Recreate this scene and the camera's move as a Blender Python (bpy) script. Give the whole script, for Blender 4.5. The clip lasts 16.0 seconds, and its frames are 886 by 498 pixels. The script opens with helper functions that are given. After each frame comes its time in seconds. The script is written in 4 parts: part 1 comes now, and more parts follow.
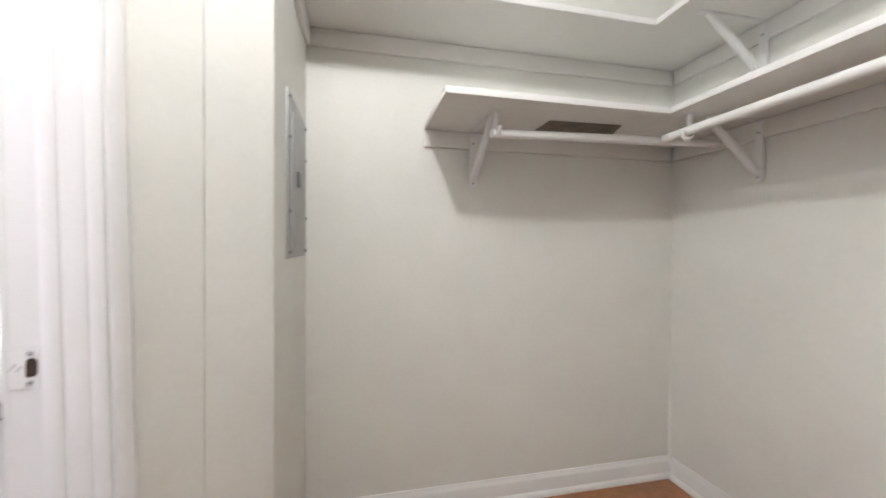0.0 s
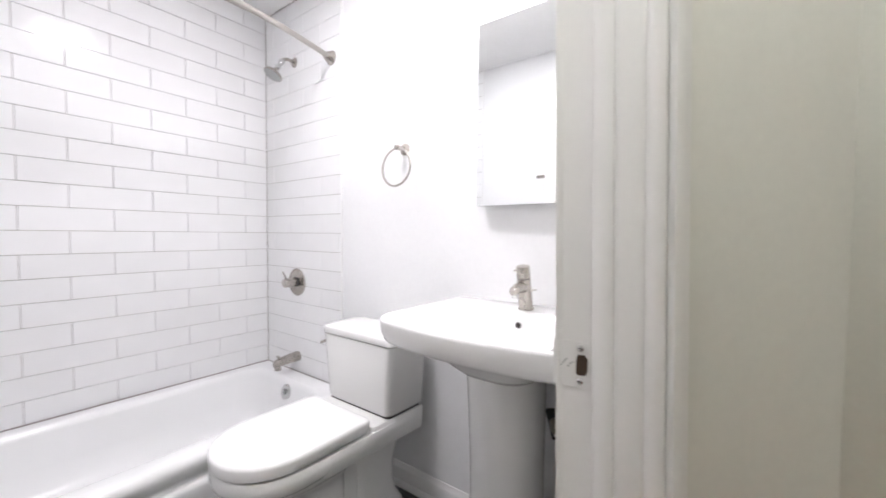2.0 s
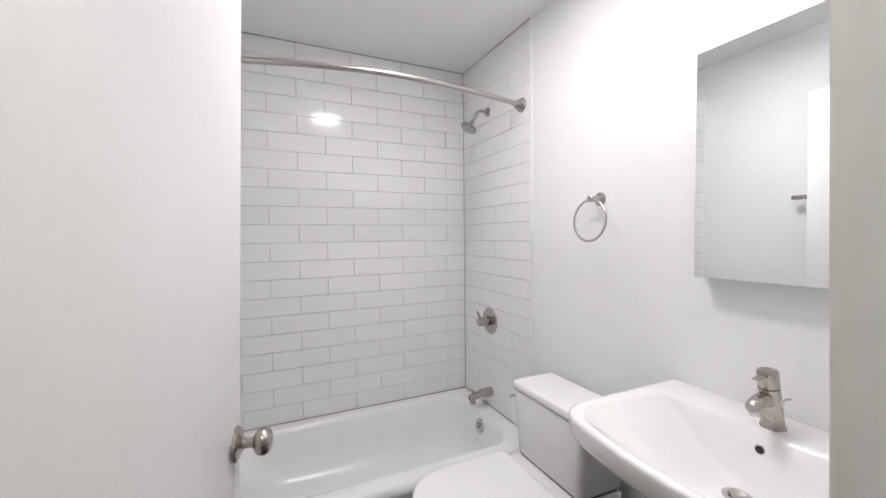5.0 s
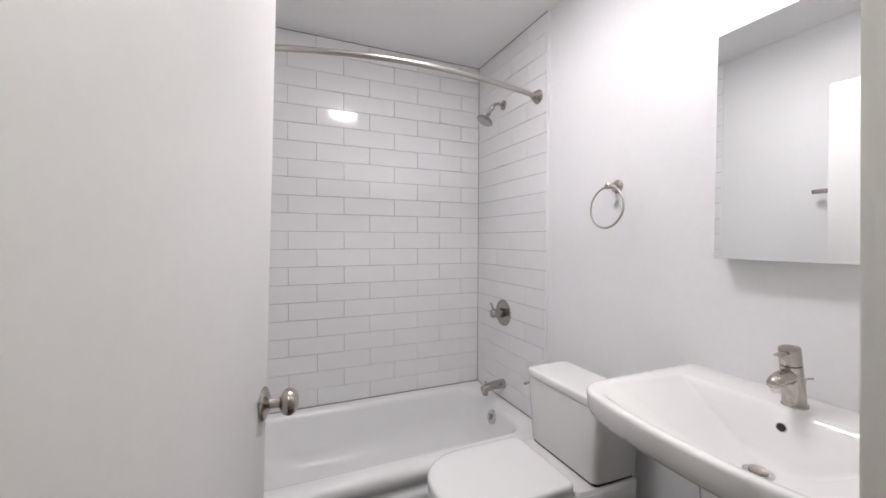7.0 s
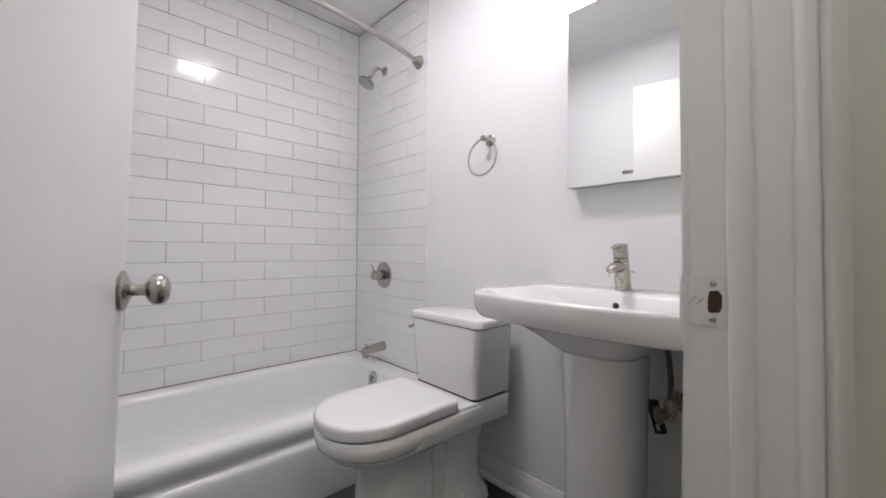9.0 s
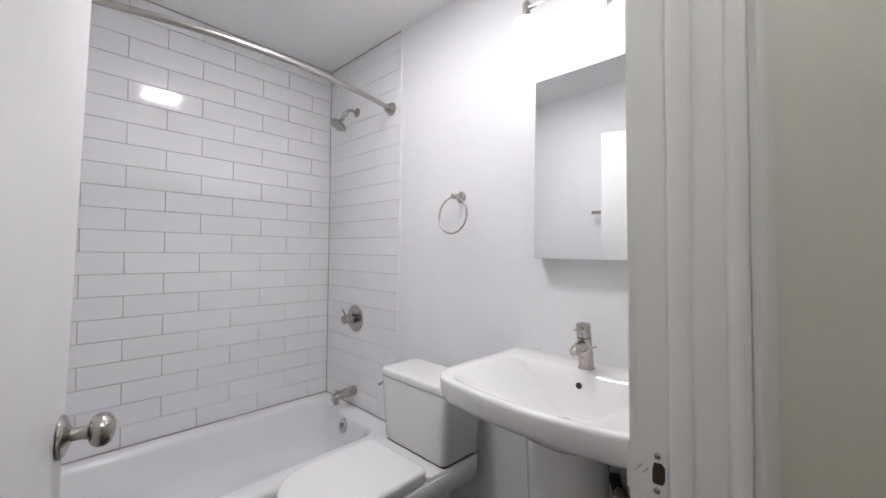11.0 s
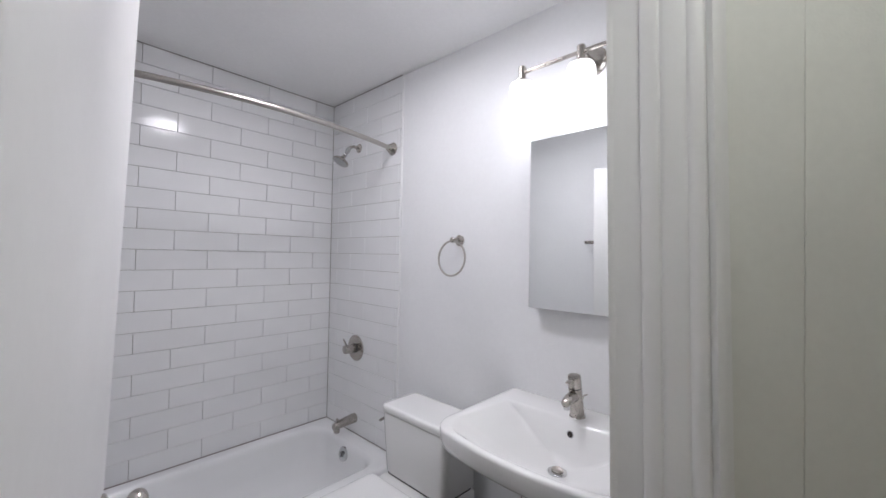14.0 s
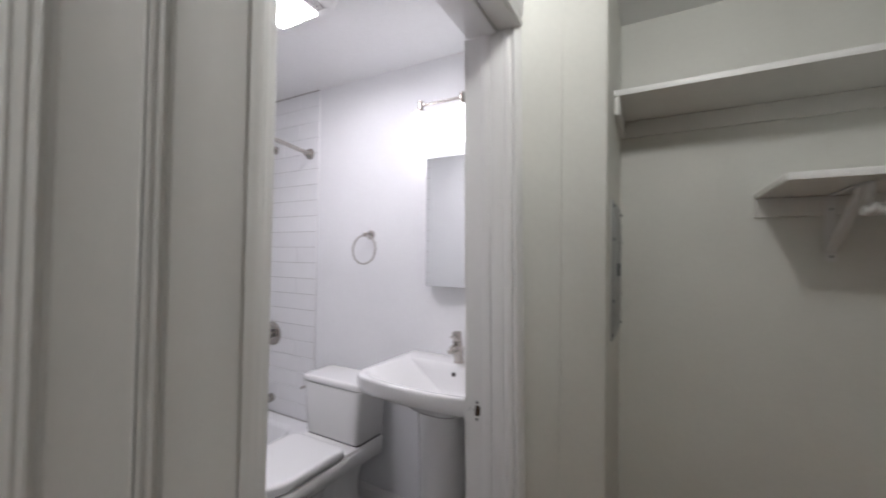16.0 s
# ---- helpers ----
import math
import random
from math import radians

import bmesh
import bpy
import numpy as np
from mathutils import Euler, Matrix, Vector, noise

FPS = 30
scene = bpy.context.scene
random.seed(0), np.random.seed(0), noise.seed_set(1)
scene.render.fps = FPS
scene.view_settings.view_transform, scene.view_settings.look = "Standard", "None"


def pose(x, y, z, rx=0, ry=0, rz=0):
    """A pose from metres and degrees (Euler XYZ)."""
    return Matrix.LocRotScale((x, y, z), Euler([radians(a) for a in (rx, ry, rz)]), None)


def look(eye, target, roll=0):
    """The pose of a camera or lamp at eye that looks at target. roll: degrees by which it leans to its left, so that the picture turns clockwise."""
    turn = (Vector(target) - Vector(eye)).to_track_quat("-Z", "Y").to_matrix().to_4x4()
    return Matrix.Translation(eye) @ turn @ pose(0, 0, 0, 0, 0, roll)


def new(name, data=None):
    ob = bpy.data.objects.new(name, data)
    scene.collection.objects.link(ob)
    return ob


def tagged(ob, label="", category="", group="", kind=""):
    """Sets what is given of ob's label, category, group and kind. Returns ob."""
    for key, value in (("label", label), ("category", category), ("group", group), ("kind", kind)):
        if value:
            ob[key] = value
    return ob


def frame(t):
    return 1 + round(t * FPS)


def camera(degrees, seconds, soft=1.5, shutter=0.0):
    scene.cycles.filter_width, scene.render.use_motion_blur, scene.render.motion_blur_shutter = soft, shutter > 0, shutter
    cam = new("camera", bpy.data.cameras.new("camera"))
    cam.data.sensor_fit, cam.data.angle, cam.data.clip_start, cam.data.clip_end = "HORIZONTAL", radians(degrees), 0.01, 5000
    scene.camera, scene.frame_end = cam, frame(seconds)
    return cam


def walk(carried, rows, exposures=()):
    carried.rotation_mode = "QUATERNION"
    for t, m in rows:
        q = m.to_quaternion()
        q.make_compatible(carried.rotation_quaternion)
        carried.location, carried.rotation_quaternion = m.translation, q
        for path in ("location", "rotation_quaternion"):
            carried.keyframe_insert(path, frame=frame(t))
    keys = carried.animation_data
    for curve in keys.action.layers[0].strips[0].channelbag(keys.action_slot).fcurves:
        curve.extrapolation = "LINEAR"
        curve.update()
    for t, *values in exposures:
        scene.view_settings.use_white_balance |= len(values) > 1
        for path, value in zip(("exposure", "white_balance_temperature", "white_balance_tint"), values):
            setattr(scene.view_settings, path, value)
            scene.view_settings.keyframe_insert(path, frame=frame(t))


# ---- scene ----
cam = camera(98.7, 16.0, 1.6, 0.35)
PATH = [
    (0, (2.701, -1.469, 1.162), (3.137, 0.483, 1.14), 0.3),
    (0.3, (2.65, -1.436, 1.133), (2.827, 0.556, 1.114), 0.5),
    (0.5, (2.625, -1.419, 1.129), (2.59, 0.58, 1.091), 0.5),
    (0.7, (2.563, -1.392, 1.126), (2.344, 0.596, 1.084), 0.7),
    (0.9, (2.504, -1.364, 1.131), (2.104, 0.595, 1.079), 0.7),
    (1, (2.478, -1.361, 1.134), (1.988, 0.577, 1.085), 0.8),
    (1.5, (2.385, -1.324, 1.146), (1.507, 0.472, 1.081), 0.7),
    (2, (2.339, -1.282, 1.148), (1.15, 0.325, 1.072), 0.5),
    (2.5, (2.323, -1.27, 1.172), (0.845, 0.075, 1.091), 0.0),
    (3, (2.321, -1.242, 1.195), (0.665, -0.124, 1.118), -0.3),
    (3.5, (2.316, -1.234, 1.258), (0.598, -0.212, 1.181), -0.2),
    (4, (2.307, -1.23, 1.355), (0.547, -0.284, 1.278), -0.4),
    (6.3, (2.323, -1.247, 1.397), (0.486, -0.458, 1.339), -0.3),
    (6.5, (2.323, -1.254, 1.37), (0.488, -0.461, 1.318), -0.1),
    (7, (2.32, -1.27, 1.31), (0.486, -0.476, 1.261), 0.2),
    (7.5, (2.308, -1.315, 1.212), (0.476, -0.513, 1.178), 0.5),
    (8, (2.322, -1.344, 1.096), (0.546, -0.426, 1.078), 0.6),
    (8.5, (2.316, -1.351, 1.016), (0.717, -0.149, 1.011), 0.7),
    (9, (2.301, -1.351, 1.024), (0.842, 0.018, 1.027), 0.6),
    (9.5, (2.305, -1.34, 1.096), (0.911, 0.094, 1.092), 0.6),
    (12, (2.332, -1.329, 1.387), (0.958, 0.124, 1.413), 0.9),
    (12.5, (2.328, -1.334, 1.445), (0.959, 0.123, 1.452), 0.7),
    (13, (2.323, -1.342, 1.448), (0.956, 0.118, 1.471), 0.9),
    (13.5, (2.335, -1.363, 1.45), (0.971, 0.099, 1.482), 1.0),
    (14, (2.37, -1.404, 1.454), (1.008, 0.06, 1.49), 1.1),
    (14.5, (2.435, -1.459, 1.418), (1.069, 0.001, 1.459), 1.1),
    (15, (2.514, -1.577, 1.422), (1.147, -0.118, 1.458), 1.1),
    (15.5, (2.588, -1.705, 1.437), (1.241, -0.227, 1.466), 1.0),
    (16, (2.623, -1.752, 1.407), (1.659, 0.0, 1.449), 0.9),
]
EXPOSURES = [
    (0.0, 1.55, 6250, 16), (0.5, 1.44, 6300, 16), (1.0, 1.22, 6350, 14), (1.5, 1.04, 6400, 12), (2.5, 0.74, 6450, 10), (4.0, 0.44, 6500, 9), (6.5, 0.12, 6600, 11),
    (9.0, 0.13, 6500, 11), (12.0, -0.04, 6350, 10), (13.5, -0.14, 6250, 11), (15.0, -0.22, 6150, 11), (15.5, -0.18, 6150, 11), (16.0, -0.04, 6250, 14),
]
walk(cam, [(t, look(eye, target, roll)) for t, eye, target, roll in PATH], EXPOSURES)

# ---- world and light ----
world = bpy.data.worlds.new("world")
scene.world = world
world.use_nodes = True
world.node_tree.nodes["Background"].inputs[0].default_value = (0.9, 0.95, 1.0, 1)
world.node_tree.nodes["Background"].inputs[1].default_value = 0.02


def lamp(name, kind, m, energy, colour, **more):
    data = bpy.data.lights.new(name, kind)
    data.energy, data.color = energy, colour
    if "size" in more:
        data.size = more["size"]
    if "radius" in more:
        data.shadow_soft_size = more["radius"]
    ob = new(name, data)
    ob.matrix_world = m
    return ob


HALL_W, ENTRY_W, SHADE_E, BULB_E, PANEL_E = 13.6, 2.6, 3.2, 9.0, 78.0
lamp("hall_lamp", "POINT", pose(2.65, -1.16, 2.42), HALL_W, (0.97, 0.976, 0.892), radius=0.06)
lamp("entry_lamp", "POINT", pose(0.95, -2.35, 2.38), ENTRY_W, (0.93, 1.0, 0.88), radius=0.09)


# ---- materials ----
def material(name, base, rough=0.5, metal=0.0, spec=0.5, coat=0.0, grain=0.0, scale=60.0, stain=0.0, stain_scale=2.5, bump=0.0, bump_scale=120.0, rand=0.0, ior=1.5):
    m = bpy.data.materials.new(name)
    m.use_nodes = True
    nt = m.node_tree
    b = nt.nodes["Principled BSDF"]
    b.inputs["Metallic"].default_value = metal
    b.inputs["IOR"].default_value = ior
    b.inputs["Specular IOR Level"].default_value = spec
    b.inputs["Coat Weight"].default_value = coat
    tc = nt.nodes.new("ShaderNodeTexCoord")

    def noise_tex(sc, detail=4.0):
        n = nt.nodes.new("ShaderNodeTexNoise")
        n.inputs["Scale"].default_value, n.inputs["Detail"].default_value = sc, detail
        nt.links.new(tc.outputs["Object"], n.inputs["Vector"])
        return n.outputs["Fac"]

    def ramp(src, lo, hi):
        r = nt.nodes.new("ShaderNodeMapRange")
        r.inputs["From Min"].default_value, r.inputs["From Max"].default_value = 0.3, 0.7
        r.inputs["To Min"].default_value, r.inputs["To Max"].default_value = lo, hi
        nt.links.new(src, r.inputs["Value"])
        return r.outputs["Result"]

    value = None
    for amount, sc in ((grain, scale), (stain, stain_scale)):
        if amount:
            out = ramp(noise_tex(sc), 1 - amount, 1 + amount * 0.4)
            if value is None:
                value = out
            else:
                mu = nt.nodes.new("ShaderNodeMath")
                mu.operation = "MULTIPLY"
                nt.links.new(value, mu.inputs[0]), nt.links.new(out, mu.inputs[1])
                value = mu.outputs[0]
    if rand:
        oi = nt.nodes.new("ShaderNodeObjectInfo")
        r = nt.nodes.new("ShaderNodeMapRange")
        r.inputs["To Min"].default_value, r.inputs["To Max"].default_value = 1 - rand, 1.0
        nt.links.new(oi.outputs["Random"], r.inputs["Value"])
        if value is None:
            value = r.outputs["Result"]
        else:
            mu = nt.nodes.new("ShaderNodeMath")
            mu.operation = "MULTIPLY"
            nt.links.new(value, mu.inputs[0]), nt.links.new(r.outputs["Result"], mu.inputs[1])
            value = mu.outputs[0]
    if value is None:
        b.inputs["Base Color"].default_value = (*base, 1)
    else:
        mix = nt.nodes.new("ShaderNodeVectorMath")
        mix.operation = "SCALE"
        mix.inputs[0].default_value = base
        nt.links.new(value, mix.inputs["Scale"])
        nt.links.new(mix.outputs[0], b.inputs["Base Color"])
    nt.links.new(ramp(noise_tex(stain_scale * 3), max(rough - 0.05, 0.02), rough + 0.05), b.inputs["Roughness"])
    if bump:
        bp = nt.nodes.new("ShaderNodeBump")
        bp.inputs["Strength"].default_value, bp.inputs["Distance"].default_value = bump, 0.002
        nt.links.new(noise_tex(bump_scale), bp.inputs["Height"])
        nt.links.new(bp.outputs[0], b.inputs["Normal"])
    return m


def glow(name, colour, strength):
    m = bpy.data.materials.new(name)
    m.use_nodes = True
    b = m.node_tree.nodes["Principled BSDF"]
    b.inputs["Base Color"].default_value = (0.9, 0.9, 0.9, 1)
    b.inputs["Roughness"].default_value = 0.3
    b.inputs["Emission Color"].default_value = (*colour, 1)
    b.inputs["Emission Strength"].default_value = strength
    return m


M_BATH = material("bath_wall_paint", (0.84, 0.843, 0.853), 0.55, spec=0.3, grain=0.015, stain=0.03, bump=0.06, bump_scale=260)
M_CEIL = material("ceiling_paint", (0.90, 0.90, 0.90), 0.7, grain=0.02, stain=0.03, bump=0.15, bump_scale=200)
M_HALL = material("hall_wall_paint", (0.785, 0.785, 0.745), 0.5, grain=0.02, stain=0.05, bump=0.2, bump_scale=180)
M_TRIM = material("trim_gloss_paint", (0.82, 0.815, 0.81), 0.40, grain=0.01, scale=140, stain=0.015, bump=0.05, bump_scale=38)
M_DOOR = material("door_satin_paint", (0.83, 0.825, 0.82), 0.36, grain=0.015, stain=0.03, bump=0.12, bump_scale=80)
M_SHELF = material("shelf_paint", (0.80, 0.79, 0.76), 0.45, grain=0.02, stain=0.05, bump=0.15, bump_scale=90)
M_TILE = material("white_glazed_tile", (0.87, 0.873, 0.88), 0.11, spec=0.3, stain=0.02, stain_scale=6, bump=0.05, bump_scale=9, rand=0.03)
M_GROUT = material("grey_grout", (0.50, 0.475, 0.45), 0.85, grain=0.12, scale=90, stain=0.15)
M_CAULK = material("grey_caulk", (0.36, 0.34, 0.325), 0.7, grain=0.1, stain=0.2)
M_PORC = material("white_porcelain", (0.86, 0.858, 0.85), 0.07, coat=0.3, stain=0.01)
M_SEAT = material("white_seat_plastic", (0.86, 0.86, 0.86), 0.18, stain=0.01)
M_TUB = material("tub_enamel", (0.85, 0.855, 0.86), 0.20, coat=0.0, stain=0.015)
M_NICKEL = material("brushed_nickel", (0.46, 0.43, 0.395), 0.25, metal=1.0, stain=0.015, stain_scale=12)
M_ROD = material("satin_nickel_tube", (0.46, 0.435, 0.405), 0.38, metal=1.0)
M_CHROME = material("chrome", (0.62, 0.62, 0.625), 0.09, metal=1.0, stain=0.04, stain_scale=15)
M_BRASS = material("tarnished_brass", (0.52, 0.47, 0.38), 0.30, metal=1.0, grain=0.2, scale=120, stain=0.3, stain_scale=20)
M_DARK = material("dark_cavity", (0.035, 0.028, 0.024), 0.8, grain=0.3, stain=0.2)
M_CAVITY = material("bare_wood_cavity", (0.07, 0.040, 0.024), 0.8, grain=0.3, scale=200, stain=0.3)
M_RAW = material("raw_board", (0.20, 0.165, 0.135), 0.8, grain=0.3, scale=60, stain=0.4, stain_scale=12)
M_BLACK = material("black_rubber", (0.03, 0.03, 0.032), 0.5, stain=0.2)
M_MIRROR = material("mirror_silver", (0.90, 0.915, 0.91), 0.02, metal=1.0, stain=0.005)
for node in M_MIRROR.node_tree.nodes:
    if node.type == "BSDF_PRINCIPLED":
        for link in list(M_MIRROR.node_tree.links):
            if link.to_socket == node.inputs["Roughness"]:
                M_MIRROR.node_tree.links.remove(link)
        node.inputs["Roughness"].default_value = 0.004
M_SLATE = material("dark_slate_tile", (0.075, 0.078, 0.082), 0.45, grain=0.25, scale=30, stain=0.3, stain_scale=5, bump=0.4, bump_scale=40, rand=0.25)
M_SLATE_GROUT = material("pale_floor_grout", (0.33, 0.32, 0.31), 0.85, grain=0.1)
M_OAK = material("oak_laminate", (0.38, 0.165, 0.07), 0.38, grain=0.22, scale=22, stain=0.2, stain_scale=3, bump=0.1, rand=0.30)
# grey steel paint; its grey also stands for the shade on the entry jamb
M_PANEL = material("grey_steel_and_jamb_shade", (0.40, 0.41, 0.41), 0.4, metal=0.1, grain=0.04, stain=0.08, bump=0.1)
M_PANEL_DARK = material("dark_steel_paint", (0.13, 0.14, 0.15), 0.45, metal=0.2, stain=0.1)
M_EDGE = material("aluminium_edge", (0.88, 0.88, 0.88), 0.32, metal=0.0, stain=0.05)
M_SHADE = glow("lit_opal_glass", (0.975, 0.965, 1.0), SHADE_E)
M_BULB = glow("lit_bulb", (0.975, 0.965, 1.0), BULB_E)
M_DIFF = glow("lit_diffuser", (1.0, 0.955, 0.985), PANEL_E)


# ---- building helpers ----
def finish(bm, name, mat, smooth=False, angle=35):
    bmesh.ops.recalc_face_normals(bm, faces=bm.faces)
    me = bpy.data.meshes.new(name)
    if smooth:
        for f in bm.faces:
            f.smooth = True
        for e in bm.edges:
            if len(e.link_faces) == 2 and e.calc_face_angle(0) > radians(angle):
                e.smooth = False
    bm.to_mesh(me)
    bm.free()
    me.materials.append(mat)
    return me


def part(name, bm, mat, parent=None, label="", smooth=True, angle=35):
    ob = new(name, finish(bm, name, mat, smooth, angle))
    if parent:
        ob.parent = parent
    if label:
        ob["label"] = label
    return ob


def thing(name, label, category, group="", at=None):
    ob = new(name)
    ob.empty_display_size = 0.05
    if at is not None:
        ob.matrix_world = at
    return tagged(ob, label, category, group)


def box(x0, x1, y0, y1, z0, z1, bevel=0.0, seg=2, bm=None):
    own = bmesh.new()
    bmesh.ops.create_cube(own, size=1)
    bmesh.ops.transform(own, verts=own.verts, matrix=Matrix.LocRotScale(((x0 + x1) / 2, (y0 + y1) / 2, (z0 + z1) / 2), None, (abs(x1 - x0), abs(y1 - y0), abs(z1 - z0))))
    if bevel:
        bmesh.ops.bevel(own, geom=list(own.edges), offset=bevel, segments=seg, profile=0.5, affect="EDGES")
    return join(bm, own)


def join(bm, own):
    if bm is None:
        return own
    me = bpy.data.meshes.new("tmp")
    own.to_mesh(me)
    own.free()
    bm.from_mesh(me)
    bpy.data.meshes.remove(me)
    return bm


def loft(rings, caps=(True, True), bm=None, closed=True):
    own = bmesh.new()
    rows = [[own.verts.new(p) for p in ring] for ring in rings]
    n = len(rows[0])
    for a, b in zip(rows, rows[1:]):
        for i in range(n if closed else n - 1):
            j = (i + 1) % n
            own.faces.new((a[i], a[j], b[j], b[i]))
    if caps[0]:
        own.faces.new(rows[0][::-1])
    if caps[1]:
        own.faces.new(rows[-1])
    return join(bm, own)


def prism(points, z0, z1, bm=None):
    """An upright prism over a plan outline."""
    return loft([[(x, y, z0) for x, y in points], [(x, y, z1) for x, y in points]], bm=bm)


def turned(profile, axis_m=None, seg=32, bm=None, caps=(True, True)):
    """A turned piece: (radius, height) pairs round the z axis, then placed by axis_m."""
    m = axis_m or Matrix.Identity(4)
    rings = [[tuple(m @ Vector((r * math.cos(2 * math.pi * i / seg), r * math.sin(2 * math.pi * i / seg), h))) for i in range(seg)] for r, h in profile]
    return loft(rings, caps, bm)


def tube(points, r, seg=12, bm=None, closed=False):
    """A round bar along a path; r is a number or one radius for each point."""
    pts = [Vector(p) for p in points]
    rs = r if isinstance(r, (list, tuple)) else [r] * len(pts)
    rings, up = [], None
    for i, p in enumerate(pts):
        if closed:
            d = (pts[(i + 1) % len(pts)] - pts[i - 1]).normalized()
        else:
            d = (pts[min(i + 1, len(pts) - 1)] - pts[max(i - 1, 0)]).normalized()
        if up is None:
            up = d.orthogonal().normalized()
        up = (up - d * up.dot(d)).normalized()
        side = d.cross(up)
        rings.append([tuple(p + (up * math.cos(2 * math.pi * k / seg) + side * math.sin(2 * math.pi * k / seg)) * rs[i]) for k in range(seg)])
    if closed:
        rings.append(rings[0])
        own = loft(rings, (False, False))
        bmesh.ops.remove_doubles(own, verts=own.verts, dist=1e-6)
        return join(bm, own)
    return loft(rings, (True, True), bm)


def outline(cx, back, front, yb, yf, z, rb=0.02, rf=0.06, bow=0.0, k=6, m=9):
    """A rounded plan outline at height z: back edge at yb, front edge at yf (yf < yb), half widths back and front, the front bowed out."""
    def arc(cx0, cy0, r, a0, a1):
        return [(cx0 + r * math.cos(a), cy0 + r * math.sin(a)) for a in np.linspace(a0, a1, k)]
    pts = []
    pts += arc(cx + back - rb, yb - rb, rb, 0, math.pi / 2)[::1]
    pts += arc(cx - back + rb, yb - rb, rb, math.pi / 2, math.pi)
    pts += arc(cx - front + rf, yf + rf, rf, math.pi, 1.5 * math.pi)
    for i in range(1, m):
        u = i / m
        pts.append((cx - front + rf + (2 * front - 2 * rf) * u, yf))
    pts += arc(cx + front - rf, yf + rf, rf, 1.5 * math.pi, 2 * math.pi)
    out = []
    for x, y in pts:
        w = max(0.0, 1 - ((x - cx) / max(front, 1e-6)) ** 2)
        f = max(0.0, min(1.0, (yb - y) / max(yb - yf, 1e-6)))
        out.append((x, y - bow * w * f ** 3, z))
    return out


AXIS_MY = pose(0, 0, 0, 90, 0, 0)      # z axis turned to -y


def on_wall(x, y, z):
    """A frame whose z axis points out of the sink wall, towards -y."""
    return pose(x, y, z) @ AXIS_MY


# ---- structure ----
TOP = 2.48
FZ = -0.02                                       # level of the bathroom floor
OPEN_N, OPEN_S, HEAD = -0.705, -1.497, 2.075     # the bathroom doorway
XB, XH = 2.130, 2.275                            # its wall: bathroom face and hall face


def structure(name, bm, mat, label, category, smooth=False):
    ob = new(name, finish(bm, name, mat, smooth))
    return tagged(ob, label, category, kind="structure")


wall_west = structure("wall_west", box(-0.14, -0.009, -1.635, 0.13, -0.1, TOP), M_GROUT, "tiled bathroom wall behind the bathtub", "wall")
wall_north = structure("wall_north", box(-0.009, XB, 0.009, 0.13, -0.1, TOP), M_BATH, "white painted bathroom wall behind sink and toilet", "wall")
wall_south = structure("wall_south", box(-0.009, XB, -1.635, -1.535, -0.1, TOP), M_BATH, "white bathroom wall with a robe hook, tiled at the bathtub", "wall")
# the doorway's wall, with its angled end towards the closet
bm = prism([(XB, OPEN_N + 0.018), (XH - 0.004, OPEN_N + 0.018), (2.379, -0.566), (2.379, 0.27), (XB, 0.27)], -0.1, TOP)
wall_east = structure("wall_east", bm, M_HALL, "off-white painted wall at the bathroom doorway", "wall")
bm = prism([(2.3795, -0.5585), (2.493, -0.444), (2.495, -0.440), (2.495, 0.27), (2.3795, 0.27)], -0.1, TOP)
wall_corner = structure("wall_corner", bm, M_HALL, "off-white angled wall end beside the closet", "wall")
bm = box(XB, XH, -1.688, OPEN_S - 0.018, -0.1, TOP)
box(XB, XH, OPEN_S - 0.018, OPEN_N + 0.018, HEAD + 0.018, TOP, bm=bm)
wall_door = structure("wall_door", bm, M_HALL, "off-white wall over and beside the bathroom doorway", "wall")
wall_hall_north = structure("wall_hall_north", box(0.16, XB, -1.640, -1.6355, -0.1, TOP), M_HALL, "off-white hall wall", "wall")
wall_closet_north = structure("wall_closet_north", box(2.495, 4.24, 0.15, 0.27, -0.1, TOP), M_HALL, "off-white closet back wall", "wall")
wall_closet_east = structure("wall_closet_east", box(4.24, 4.36, -2.9, 0.27, -0.1, TOP), M_HALL, "off-white closet side wall", "wall")
wall_hall_south = structure("wall_hall_south", box(0.04, 4.36, -3.02, -2.9, -0.1, TOP), M_HALL, "off-white hall wall", "wall")
bm = box(0.04, 0.16, -1.652, -1.6355, -0.1, TOP)
box(0.04, 0.16, -2.9, -2.535, -0.1, TOP, bm=bm)
box(0.04, 0.16, -2.535, -1.652, 2.06, TOP, bm=bm)
wall_hall_west = structure("wall_hall_west", bm, M_HALL, "off-white wall round the entry door", "wall")
ceiling = structure("ceiling", box(-0.14, 4.36, -3.02, 0.27, TOP, TOP + 0.1), M_CEIL, "plain white painted ceiling", "ceiling")
floor_bath = structure("floor_bathroom", box(-0.009, 2.20, -1.535, 0.009, -0.1, FZ - 0.006), M_SLATE_GROUT, "dark slate tile bathroom floor with pale joints", "floor")
bm = box(2.20, 4.24, -2.9, 0.15, -0.1, -0.006)
box(0.16, 2.20, -2.9, -1.688, -0.1, -0.006, bm=bm)
floor_hall = structure("floor_hall", bm, M_DARK, "warm brown wood plank floor of hall and closet", "floor")


